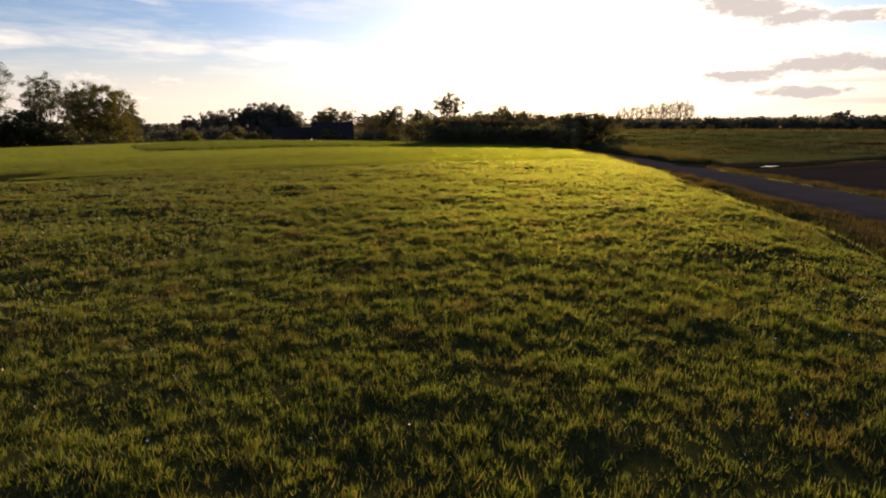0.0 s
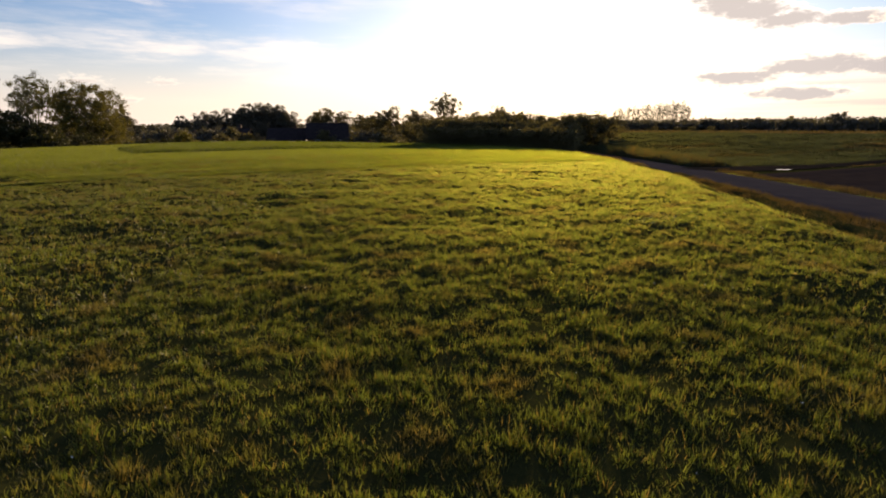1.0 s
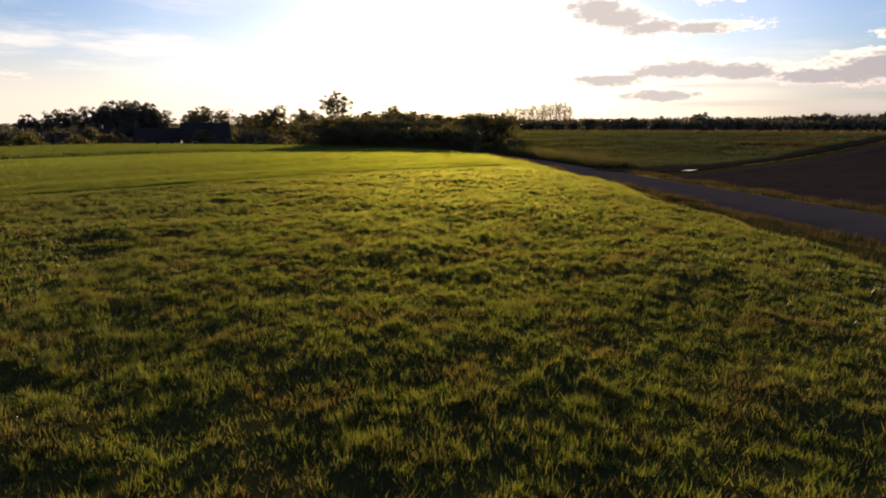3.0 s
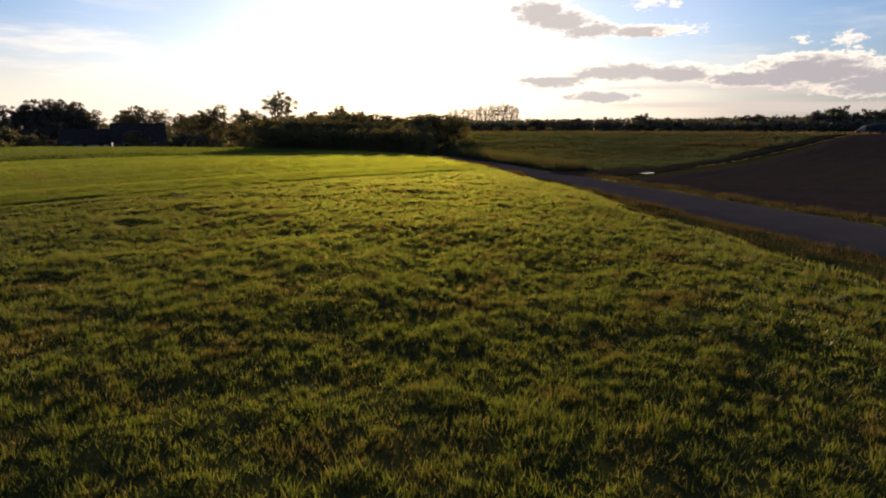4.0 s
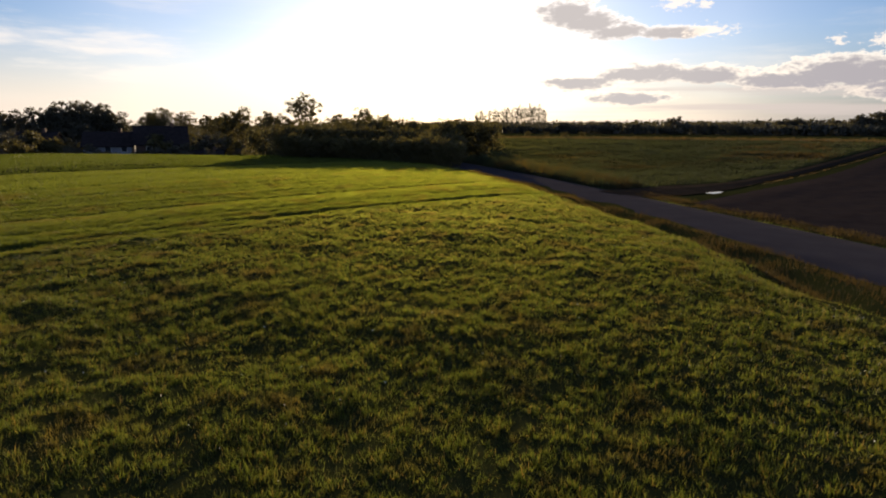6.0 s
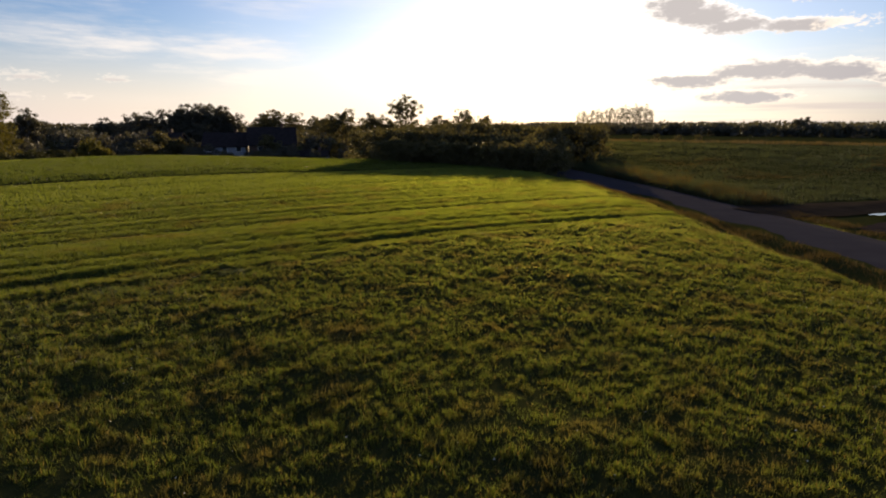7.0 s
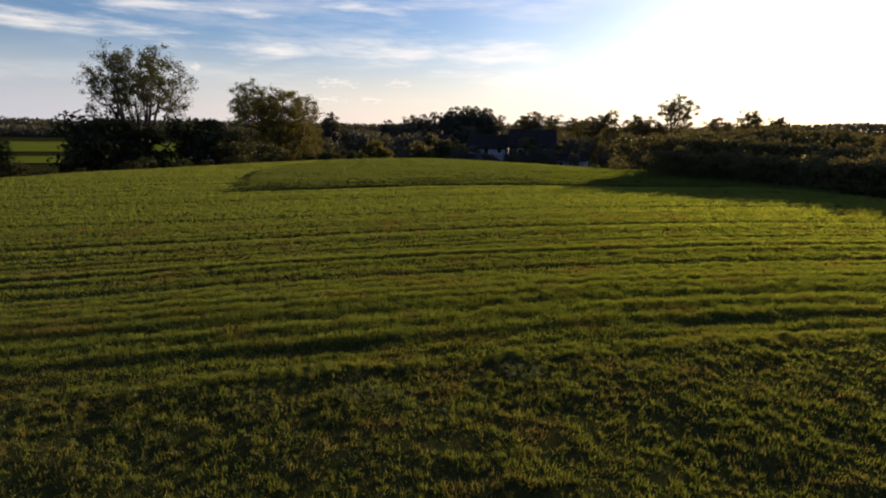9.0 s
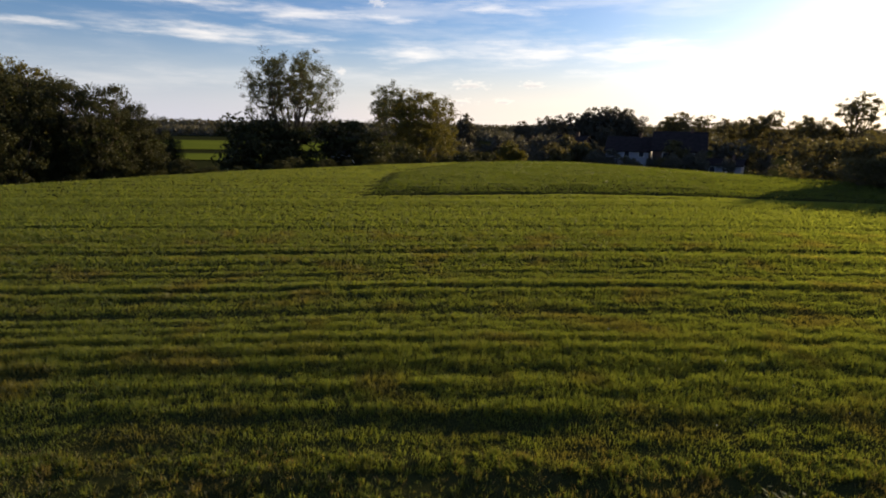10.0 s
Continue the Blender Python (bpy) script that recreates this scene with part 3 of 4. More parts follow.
def fringe(seed, line, side0, side1, per_m, tall, wide, mat, name, label, spread=0.5):
    """Grass along a line, between two sideways distances."""
    rng = np.random.default_rng(seed)
    pts = np.array([p[:2] for p in line])
    seg = np.hypot(*np.diff(pts, axis=0).T)
    n = int(per_m * seg.sum())
    s = rng.uniform(0, seg.sum(), n)
    cum = np.concatenate([[0], np.cumsum(seg)])
    px, py = np.interp(s, cum, pts[:, 0]), np.interp(s, cum, pts[:, 1])
    i = np.clip(np.searchsorted(cum, s) - 1, 0, len(seg) - 1)
    d = np.diff(pts, axis=0)[i] / seg[i][:, None]
    o = rng.uniform(side0, side1, n)
    x, y = px + d[:, 1] * o, py - d[:, 0] * o
    t = bumps(x, y, 0.8, seed)
    ok = rng.random(n) < 0.2 + t
    x, y, t = x[ok], y[ok], t[ok]
    h = tall * (0.35 + t) * rng.uniform(0.5, 1.2, len(x))
    ob = new(name, blades(x, y, h, wide * rng.uniform(0.7, 1.3, len(x)), spread, rng, mat=mat, name=name))
    return tagged(ob, label, "grass", kind="stuff")


NEAR_ROAD = [p for p in ROAD if 0 < p[1] < 72]
fringe(31, NEAR_ROAD, -8.9, -5.6, 700, 0.11, 0.014, M_GRASS, "bank_grass", "green grass on the bank above the road")
fringe(32, NEAR_ROAD, -6.0, -2.2, 950, 0.2, 0.015, M_DRY, "verge_grass", "tall dry brown grass on the road verge")
fringe(33, NEAR_ROAD, 2.2, 2.5, 90, 0.09, 0.016, M_GRASS, "verge_grass", "low green grass on the road's edge")
fringe(38, NEAR_ROAD, 2.5, 3.9, 300, 0.2, 0.02, M_DRY, "verge_grass", "dull weeds between the road and the ploughed field")
FAR_ROAD = [p for p in ROAD if 46 < p[1] < 90]
fringe(37, FAR_ROAD, 2.3, 6.5, 750, 0.7, 0.035, M_ROUGH, "verge_grass", "rank weeds and grass beside the road")
fringe(34, TRACK[6:70], -2.4, -1.0, 150, 0.25, 0.04, M_ROUGH, "verge_grass", "grass strip beside the muddy track")
fringe(35, TRACK[5:70], 1.0, 1.35, 70, 0.10, 0.03, M_STRAW, "verge_grass", "grass strip beside the ploughed field")
fringe(36, TRACK[7:70], -0.25, 0.25, 60, 0.10, 0.03, M_ROUGH, "track_grass", "grass between the ruts of the track")
fringe(40, [p for p in ROAD if 45 < p[1] < 66], 2.4, 5.2, 420, 0.85, 0.03, M_DRY, "verge_grass", "dark brown dead weed stalks beside the road")
RISE = [(110 * math.sin(radians(a)), 10 + 110 * math.cos(radians(a))) for a in range(12, 62, 3)]
fringe(39, RISE, -3.0, 4.0, 90, 0.5, 0.14, M_STRAW, "dry_grass", "band of pale dry grass along the rise", 0.4)


def rough_field():
    """Rank grass and weeds over the flat land past the road."""
    rng = np.random.default_rng(41)
    n = 240000
    d = 42 * (2.9 ** rng.random(n))
    az = np.radians(rng.uniform(10, 62, n))
    x, y = d * np.sin(az), 5 + d * np.cos(az)
    tx, ty = [p[0] for p in TRACK], [p[1] for p in TRACK]
    right = (x > 19.4) & (y > np.interp(x, tx, ty) + 2.4 - 1.0 * step(x, 27, 32))
    x, y, d = x[right], y[right], d[right]
    t = bumps(x, y, 4, 42) * 0.4 + bumps(x, y, 1.3, 43) * 0.3 + bumps(x, y, 14, 44) * 0.3
    ok = rng.random(len(x)) < 0.3 + t
    x, y, t, d = x[ok], y[ok], t[ok], d[ok]
    tall = (0.05 + 0.75 * t ** 3) * rng.uniform(0.5, 1.3, len(x))
    wide = 0.0013 * d * rng.uniform(0.7, 1.4, len(x))
    pale = bumps(x, y, 11, 45) * 0.6 + bumps(x, y, 3, 46) * 0.4 + rng.normal(0, 0.08, len(x)) > 0.70
    for keep, mat, label in ((~pale, M_ROUGH, "rank dull green grass and weeds of a fallow field"), (pale, M_DRY, "patches of brown dead grass in a fallow field")):
        ob = new("rough_grass", blades(x[keep], y[keep], tall[keep], wide[keep], 0.7, rng, mat=mat, name="rough_grass"))
        tagged(ob, label, "grass", kind="stuff")


rough_field()


def meadow(name, cx, cy, turn, w, d):
    n = 14
    c, s = math.cos(radians(turn)), math.sin(radians(turn))
    u, v = np.meshgrid(np.linspace(-w / 2, w / 2, n), np.linspace(-d / 2, d / 2, n))
    x, y = cx + c * u - s * v, cy + s * u + c * v
    k = np.arange(n * n).reshape(n, n)
    f = np.stack([k[:-1, :-1], k[:-1, 1:], k[1:, 1:], k[1:, :-1]], -1).reshape(-1, 4)
    ob = new(name, mesh_from(name, np.stack([x, y, height(x, y, False) + 0.3], -1).reshape(-1, 3), f, M_MEADOW, True))
    return tagged(ob, "bright green meadow in the valley beyond the hedge", "meadow", kind="structure")


meadow("meadow", -243, 181, 33, 170, 105)
meadow("meadow", -152, 122, 33, 80, 34)

# ---- trees ----
def tree_meshes(seed, tall, radius, clear, leaf_mat, clumps=90, leaves=80, leaf=0.26, clump_size=0.8, trunk=0.22, open_crown=0.35, fine=False, leader=False, twig=0.018, lobes=0, upright=1.0, skirt=0.14):
    """Trunk and limbs, and a crown of many small leaves in clumps round the twigs. Returns two meshes."""
    rng = np.random.default_rng(seed)
    half = (tall - clear) / 2
    centre = np.array([0, 0, clear + half])
    tips = []
    boughs = []
    for i in range(lobes):
        a, r = math.tau * i * 0.618, 0.72 * math.sqrt((i + 0.4) / lobes)
        wide = rng.uniform(0.26, 0.4)
        high = min(1 - wide * 0.2, math.sqrt(max(1 - r * r, 0.1))) * rng.uniform(0.8, 1.05)
        rise = rng.uniform(0.4, 0.62) * upright
        boughs.append((np.array([r * math.cos(a), r * math.sin(a), high - rise]), np.array([wide, wide, rise])))
    while len(tips) < clumps:
        p = rng.uniform(-1, 1, 3)
        if lobes:
            at, span = boughs[int(rng.integers(lobes))] if rng.random() > skirt else (np.array([0, 0, -0.45]), np.array([0.85, 0.85, 0.55]))
            if np.linalg.norm(p) > 1:
                continue
            q = centre + (at + p * span) * np.array([radius, radius, half])
            if q[2] > clear * 0.7:
                tips.append(q)
            continue
        r = np.linalg.norm(p)
        lumps = 0.75 + 0.5 * bumps(np.array([p[0] * 2 + seed]), np.array([p[2] * 2 + p[1]]), 0.8, seed)[0]
        if r > lumps or r < open_crown * rng.random():
            continue
        q = centre + p * np.array([radius, radius, half])
        tips.append(q)
    limbs = []
    if lobes:
        top = max(q[2] for q in tips)
        far = sorted(math.hypot(q[0], q[1]) for q in tips)[int(0.97 * len(tips))]
        rise, spread = (tall - 0.4 * clump_size - clear) / (top - clear), radius / far
        for q in tips:
            q[2] = clear + (q[2] - clear) * rise
            q[:2] *= spread
        for at, span in boughs:
            q = centre + (at + span * np.array([0, 0, 0.5])) * np.array([radius, radius, half])
            limbs.append(np.array([q[0] * spread, q[1] * spread, clear + (q[2] - clear) * rise]))
    tips.sort(key=lambda q: np.linalg.norm(q - np.array([0, 0, clear])))
    nodes, parent_of = [np.array([0, 0, -0.6])], [-1]
    steps = 5
    wob = rng.normal(0, 0.05 * clear / steps + 0.02, (steps, 2))
    for i in range(steps):
        nodes.append(np.array([wob[i, 0] * (i + 1), wob[i, 1] * (i + 1), max(clear, 0.4) * (i + 1) / steps]))
        parent_of.append(i)
    if leader:
        for i in range(8):
            nodes.append(np.array([*(nodes[-1][:2] + rng.normal(0, 0.12, 2)), clear + (tall * 0.93 - clear) * (i + 1) / 8]))
            parent_of.append(len(nodes) - 2)
    for q in limbs:
        j = int(rng.integers(3, 6))
        a = nodes[j]
        for k in range(1, 6):
            f = k / 5
            p = a + (q - a) * np.array([1 - (1 - f) ** 1.7] * 2 + [f]) + rng.normal(0, 0.012, 3) * tall * (1 - f)
            nodes.append(p)
            parent_of.append(j if k == 1 else len(nodes) - 2)
    for q in tips:
        arr = np.array(nodes[2:])
        gap = np.linalg.norm(arr - q, axis=1) + 1.2 * np.maximum(arr[:, 2] - q[2] + 0.2, 0)
        j = int(np.argmin(gap)) + 2
        a = nodes[j]
        mid = a + (q - a) * 0.5 + np.array([0, 0, -0.08]) * np.linalg.norm(q - a) + rng.normal(0, 0.08, 3) * np.linalg.norm(q - a)
        nodes.append(mid)
        parent_of.append(j)
        nodes.append(q)
        parent_of.append(len(nodes) - 2)
    load = np.ones(len(nodes))
    for i in range(len(nodes) - 1, 0, -1):
        load[parent_of[i]] += load[i]
    rad = trunk * np.sqrt(load / load[0])
    rad = np.maximum(rad, twig)
    verts, faces = [], []
    for i in range(1, len(nodes)):
        a, b = nodes[parent_of[i]], nodes[i]
        d = b - a
        ln = np.linalg.norm(d)
        if ln < 1e-4:
            continue
        d = d / ln
        side = np.cross(d, [0.3, 0.9, 0.2])
        side /= np.linalg.norm(side)
        up = np.cross(d, side)
        base = len(verts)
        ring = 6 if rad[i] > 0.07 else 3
        ra = min(rad[parent_of[i]], rad[i] * 1.5)
        if parent_of[i] == 0:
            ra = rad[i] * 1.35
        for c, r in ((a, ra), (b, rad[i])):
            for k in range(ring):
                t = math.tau * k / ring
                verts.append(c + r * (math.cos(t) * side + math.sin(t) * up))
        faces += [(base + k, base + (k + 1) % ring, base + ring + (k + 1) % ring, base + ring + k) for k in range(ring)]
    wood = mesh_from("trunk", verts, faces, M_BARK, True)
    c = np.repeat(np.array(tips), leaves, axis=0)
    size = np.repeat(rng.uniform(0.6, 1.3, len(tips)), leaves)
    n = len(c)
    away = rng.normal(0, 1, c.shape)
    away /= np.linalg.norm(away, axis=1)[:, None]
    p = c + away * (clump_size * size * rng.random(n) ** 0.55)[:, None] * np.array([1, 1, 0.7])
    u = rng.normal(0, 1, (n, 3))
    u /= np.linalg.norm(u, axis=1)[:, None]
    w = np.cross(u, rng.normal(0, 1, (n, 3)))
    w /= np.linalg.norm(w, axis=1)[:, None]
    s = leaf * rng.uniform(0.6, 1.3, n)[:, None]
    if fine:
        v = np.stack([p - u * s * 0.5, p + w * s * 0.28, p + u * s * 0.5, p - w * s * 0.28], 1)
    else:
        v = np.stack([p - u * s * 0.5 - w * s * 0.38, p - u * s * 0.5 + w * s * 0.38, p + u * s * 0.6], 1)
    k = v.shape[1]
    crown = mesh_from("crown", v.reshape(-1, 3), np.arange(k * n).reshape(-1, k), leaf_mat)
    return wood, crown


def tree(name, meshes, x, y, label, category="tree", turn=0.0, size=1.0, group="", sink=0.0):
    top = new(name)
    z = ground_z(x, y) - sink
    top.matrix_world = pose(x, y, z, 0, 0, turn) @ Matrix.Diagonal((size, size, size, 1))
    part("trunk", meshes[0], top)
    part("crown", meshes[1], top)
    return tagged(top, label, category, group)


def stand(name, kinds, spots, base, label, category="tree", group="", seed=0):
    """Trees or shrubs of a few kinds at spots of (x, y, height over the level base); each kind is (meshes, own height)."""
    rng = random.Random(seed)
    for i, (x, y, h) in enumerate(spots):
        meshes, own = kinds[i % len(kinds)]
        tree(name, meshes, x, y, label, category, rng.uniform(0, 360), max(h + base - ground_z(x, y), 1.2) / own, group)


# the tall airy tree and the leaning gold-green trees at the field's edge
tree("tree", tree_meshes(7, 16.6, 6.3, 3.2, M_LEAF["willow"], 520, 60, 0.20, 0.8, 0.46, fine=True, lobes=14, twig=0.025, upright=1.1), -63.5, 75.0,
     "tall open-crowned tree with thin olive leaves and bare forks")
tree("tree", tree_meshes(8, 17.8, 4.8, 4.0, M_LEAF["willow"], 270, 52, 0.24, 0.75, 0.38, fine=True, lobes=9, twig=0.03, upright=1.2), -79.0, 115.0,
     "thinning tree with an upright ragged crown", turn=40)
tree("tree", tree_meshes(9, 13.2, 6.2, 0.3, M_LEAF["gold"], 540, 85, 0.24, 0.85, 0.32, fine=True, lobes=13, twig=0.03, skirt=0.4, upright=1.15), -58.0, 97.0,
     "dense tree turning yellow on its sunny side", turn=10)
big = [(tree_meshes(11, 11, 3.9, 0.4, M_LEAF["dark"], 240, 110, 0.19, 0.9, 0.3, lobes=12, skirt=0.5), 11), (tree_meshes(12, 11, 3.5, 0.4, M_LEAF["dark"], 220, 110, 0.19, 0.9, 0.28, lobes=10, skirt=0.5), 11)]
gold = [(tree_meshes(13, 11, 3.2, 1.5, M_LEAF["gold"], 200, 80, 0.2, 0.85, 0.3, lobes=9), 11)]
stand("tree", big, [(-56.1, 46.6, 9.8), (-56.5, 50.4, 8.2), (-60, 44.5, 10.4), (-56, 40, 10.0), (-62, 36, 11), (-68, 60, 5.0), (-60, 53.2, 4.8), (-54, 34, 9.4)], -3,
      "broad dark-leaved tree in the hedge by the field", group="hedge trees", seed=1)
stand("tree", gold, [(-68, 41.5, 13.2), (-66, 45, 12.0), (-70, 36, 13.6)], -3, "tall tree with yellowing leaves behind the hedge", group="hedge trees", seed=2)
shrub_mesh = [(tree_meshes(21, 4, 2.3, 0.2, M_LEAF["dark"], 55, 55, 0.24, 0.8, 0.08), 4), (tree_meshes(22, 4, 2.0, 0.2, M_LEAF["dark"], 50, 55, 0.24, 0.8, 0.08), 4)]
brown_mesh = [(tree_meshes(23, 4, 2.3, 0.1, M_LEAF["brown"], 60, 48, 0.23, 0.8, 0.08), 4), (tree_meshes(24, 4, 2.1, 0.1, M_LEAF["brown"], 60, 50, 0.22, 0.8, 0.08), 4)]
gold_shrub = [(tree_meshes(25, 4, 1.8, 0.2, M_LEAF["gold"], 55, 100, 0.2, 0.7, 0.08), 4)]
rs = random.Random(5)
hedge = [(-57 + 0.56 * i + rs.uniform(-1.2, 1.2), 42 + 1.75 * i + rs.uniform(-1.2, 1.2), rs.uniform(0.2, 1.6)) for i in range(28)]
stand("shrub", shrub_mesh, hedge, -1.2, "dense dark shrub in the hedge below the field", "shrub", "hedge shrubs", 3)
stand("shrub", shrub_mesh, [(-64.9, 70.2, 9.5), (-60.5, 81, 9.6), (-57.5, 83, 7.5), (-54, 80, 6.5), (-50, 83, 6), (-45, 87, 4.6), (-67, 73, 8.5), (-62, 73.5, 8.5)], -5,
      "tall dark shrub among the hedge trees", "shrub", "hedge shrubs", 4)
stand("shrub", gold_shrub, [(-47.9, 109.4, 6.2), (-44, 89, 4.4), (-41.5, 92, 3.8)], -5, "rounded shrub with yellow-brown leaves", "shrub", "", 5)

# the thicket before the sun, low in front and taller behind
front = [(-1.0 + 0.95 * i + rs.uniform(-0.4, 0.4), 69.6 - 0.55 * i + rs.uniform(-0.6, 0.6), rs.uniform(1.7, 2.3)) for i in range(15)]
behind = [(1.6 + 1.42 * i + rs.uniform(-0.6, 0.6), 80.5 - 0.4 * i + rs.uniform(-2, 2), rs.uniform(3.2, 4.0)) for i in range(14)]
middle = [(-1.3 + 1.45 * i + rs.uniform(-0.7, 0.7), 74.5 - 0.5 * i + rs.uniform(-1.2, 1.2), rs.uniform(2.5, 3.2)) for i in range(12)]
back_row = [(-3 + 2.3 * i + rs.uniform(-1, 1), 96 + rs.uniform(-4, 4), rs.uniform(2.6, 4.0)) for i in range(15)]
stand("shrub", brown_mesh, front + middle + behind + back_row, 0, "brown-olive thicket shrub at the field's end", "shrub", "thicket", 6)

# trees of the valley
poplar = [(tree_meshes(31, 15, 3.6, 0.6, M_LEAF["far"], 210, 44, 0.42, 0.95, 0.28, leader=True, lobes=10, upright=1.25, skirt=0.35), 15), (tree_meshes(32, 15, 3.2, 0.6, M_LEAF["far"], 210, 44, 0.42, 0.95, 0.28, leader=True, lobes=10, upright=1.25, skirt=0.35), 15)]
stand("tree", poplar, [(-80, 196, 14), (-76, 198, 14.3), (-71, 199, 15), (-66, 201, 16.8), (-61, 203, 17.2), (-56, 204, 16.2), (-52.6, 205, 14.2),
                       (-63.5, 207, 16.6), (-58.5, 208, 16.6), (-68.5, 204, 15.6), (-84, 192, 11), (-73, 165, 12), (-70, 170, 11), (-76.7, 141, 13.4), (-80, 150, 11), (-64, 180, 10), (-58, 190, 11)], -7,
      "dark full-crowned tree in the valley wood", group="valley trees", seed=7)
airy = [(tree_meshes(33, 14, 3.9, 2.6, M_LEAF["brown"], 140, 52, 0.32, 0.9, 0.26, leader=True, lobes=8, upright=1.1, skirt=0.3), 14), (tree_meshes(34, 14, 3.4, 3.0, M_LEAF["brown"], 120, 46, 0.32, 0.9, 0.24, leader=True, lobes=7, upright=1.1, skirt=0.3), 14)]
stand("tree", airy, [(-39, 198, 14.3), (-34.8, 209, 13.5), (-43, 203, 13), (-13.9, 171, 13.8), (-18, 175, 12.5), (-9, 172, 11.5), (-6, 159, 12.6), (-2.5, 162, 11.5),
                     (10, 159, 12.2), (17, 164, 13.8), (22.7, 168, 12.5), (13.5, 166, 11), (-25, 215, 12), (-30, 250, 13), (-38, 280, 14), (-24, 262, 12)], -6,
      "half-bare autumn tree with brown leaves", group="valley trees", seed=8)
tree("tree", tree_meshes(35, 17.4, 4.0, 7.6, M_LEAF["brown"], 190, 32, 0.34, 0.7, 0.34, fine=True, lobes=10, twig=0.04, skirt=0.38, upright=0.9), 1.5, 159.8, "single tall tree with a round open crown")
low = [(-46 + 4.4 * i + rs.uniform(-2, 2), 150 + rs.uniform(-14, 14), rs.uniform(4.5, 7.5)) for i in range(19)]
for i in range(34):
    a, d = radians(-36 + 30 * (i * 0.618 % 1)), rs.uniform(108, 142)
    if -19 < math.degrees(a) < -7:
        continue
    low.append((-3.5 + d * math.sin(a), 22 + d * math.cos(a), rs.uniform(4.2, 8.2)))
low += [(-88 + 4.6 * i + rs.uniform(-2, 2), 128 + 2.2 * i + rs.uniform(-10, 10), rs.uniform(5, 8)) for i in range(10)]
valley_mesh = [(tree_meshes(26, 6, 2.8, 0.2, M_LEAF["far"], 45, 34, 0.42, 1.1, 0.1), 6), (tree_meshes(27, 6, 2.6, 0.2, M_LEAF["brown"], 45, 34, 0.42, 1.1, 0.1), 6),
               (tree_meshes(28, 6, 2.5, 0.2, M_LEAF["far"], 45, 34, 0.42, 1.0, 0.1), 6)]
low += [(-36, 139, 4.6), (-27, 136, 5.0), (-33, 134, 3.6), (-22, 138, 4.6), (-44, 140, 5.2), (-30, 140, 4.4), (-39, 137, 3.8), (-25, 141, 5.4), (-48, 136, 4.6), (-18, 140, 5.0), (-41.5, 143.5, 5.6), (-37.5, 142.5, 4.2), (-32.5, 143, 4.6), (-28.5, 142.5, 5.2), (-24.5, 143.5, 4.4), (-43, 138, 5.0), (-34.5, 138.5, 3.6), (-50, 142, 8.0), (-54, 141, 8.6), (-57.5, 143, 8.0), (-47, 143, 6.6), (-62, 144, 8), (-67, 143, 8.2)]
stand("shrub", valley_mesh, low, -6.5, "overgrown garden shrub in the valley", "shrub", "valley shrubs", 9)
stand("shrub", brown_mesh, [(24 + 4.0 * i, 118 + rs.uniform(-8, 20), rs.uniform(2.2, 3.6)) for i in range(9)], -1.2, "scrubby bush behind the fallow field", "shrub", "valley shrubs", 14)

# bare poplars on the far rise and the tree line past the fallow field
bare = [(tree_meshes(36, 20, 2.7, 4.0, M_LEAF["far"], 150, 14, 0.42, 0.9, 0.3, open_crown=0.2, fine=True, leader=True, twig=0.05), 20),
        (tree_meshes(39, 20, 2.4, 5.0, M_LEAF["far"], 140, 13, 0.42, 0.9, 0.28, open_crown=0.2, fine=True, leader=True, twig=0.05), 20)]
stand("tree", bare, [(131 + 3.1 * i, 430 - 1.15 * i, (17.5, 19, 16.5, 19.5, 20, 18.5, 20.5, 21.5, 20, 22, 22.5, 21.5, 23.5, 22.5, 23, 20)[i]) for i in range(16)], -2,
      "slender nearly bare poplar on the skyline", group="poplar row", seed=10)
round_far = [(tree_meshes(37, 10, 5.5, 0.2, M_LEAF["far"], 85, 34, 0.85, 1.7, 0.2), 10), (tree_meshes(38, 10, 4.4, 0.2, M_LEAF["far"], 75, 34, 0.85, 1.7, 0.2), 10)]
skyline = [(143, 307, 8), (163, 297, 9), (176, 289, 8), (192, 278, 11.3), (202, 270, 8.5), (211, 263, 8.5), (221, 254, 8.4), (230, 246, 10), (235, 242, 9.7),
           (245, 231, 9.5), (251, 224, 11), (256, 218, 13.8), (261, 212, 10), (265, 207, 12.2), (270, 200, 12.8), (276, 190, 13), (280, 180, 12)]
stand("tree", round_far, skyline, -1.5, "dark rounded tree in the distant tree line", group="tree line", seed=11)
fill = [(100 + 5.5 * i + rs.uniform(-3, 3), 338 - 4.6 * i + rs.uniform(-5, 5), rs.uniform(4.8, 6.8)) for i in range(36)]
stand("shrub", round_far, fill, -1.5, "low dark scrub in the distant tree line", "shrub", "tree line", 12)


def far_wood(seed, a, b, n, tall, depth):
    """Leaf clumps along a distant edge."""
    rng = np.random.default_rng(seed)
    s = rng.random(n)
    x, y = a[0] + (b[0] - a[0]) * s + rng.normal(0, depth, n), a[1] + (b[1] - a[1]) * s + rng.normal(0, depth, n)
    top = tall * (0.6 + 0.3 * bumps(s * 900, s * 0, 41, seed) + 0.25 * bumps(s * 900, s * 0, 9, seed))
    z = height(x, y, False) + top * rng.random(n) ** 0.8
    p = np.stack([x, y, z], -1)
    u, w = rng.normal(0, 1, (n, 3)), rng.normal(0, 1, (n, 3))
    sz = tall * 0.075
    v = np.stack([p - u * sz, p + w * sz, p + u * sz, p - w * sz], 1)
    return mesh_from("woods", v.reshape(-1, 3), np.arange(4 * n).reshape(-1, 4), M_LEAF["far"])


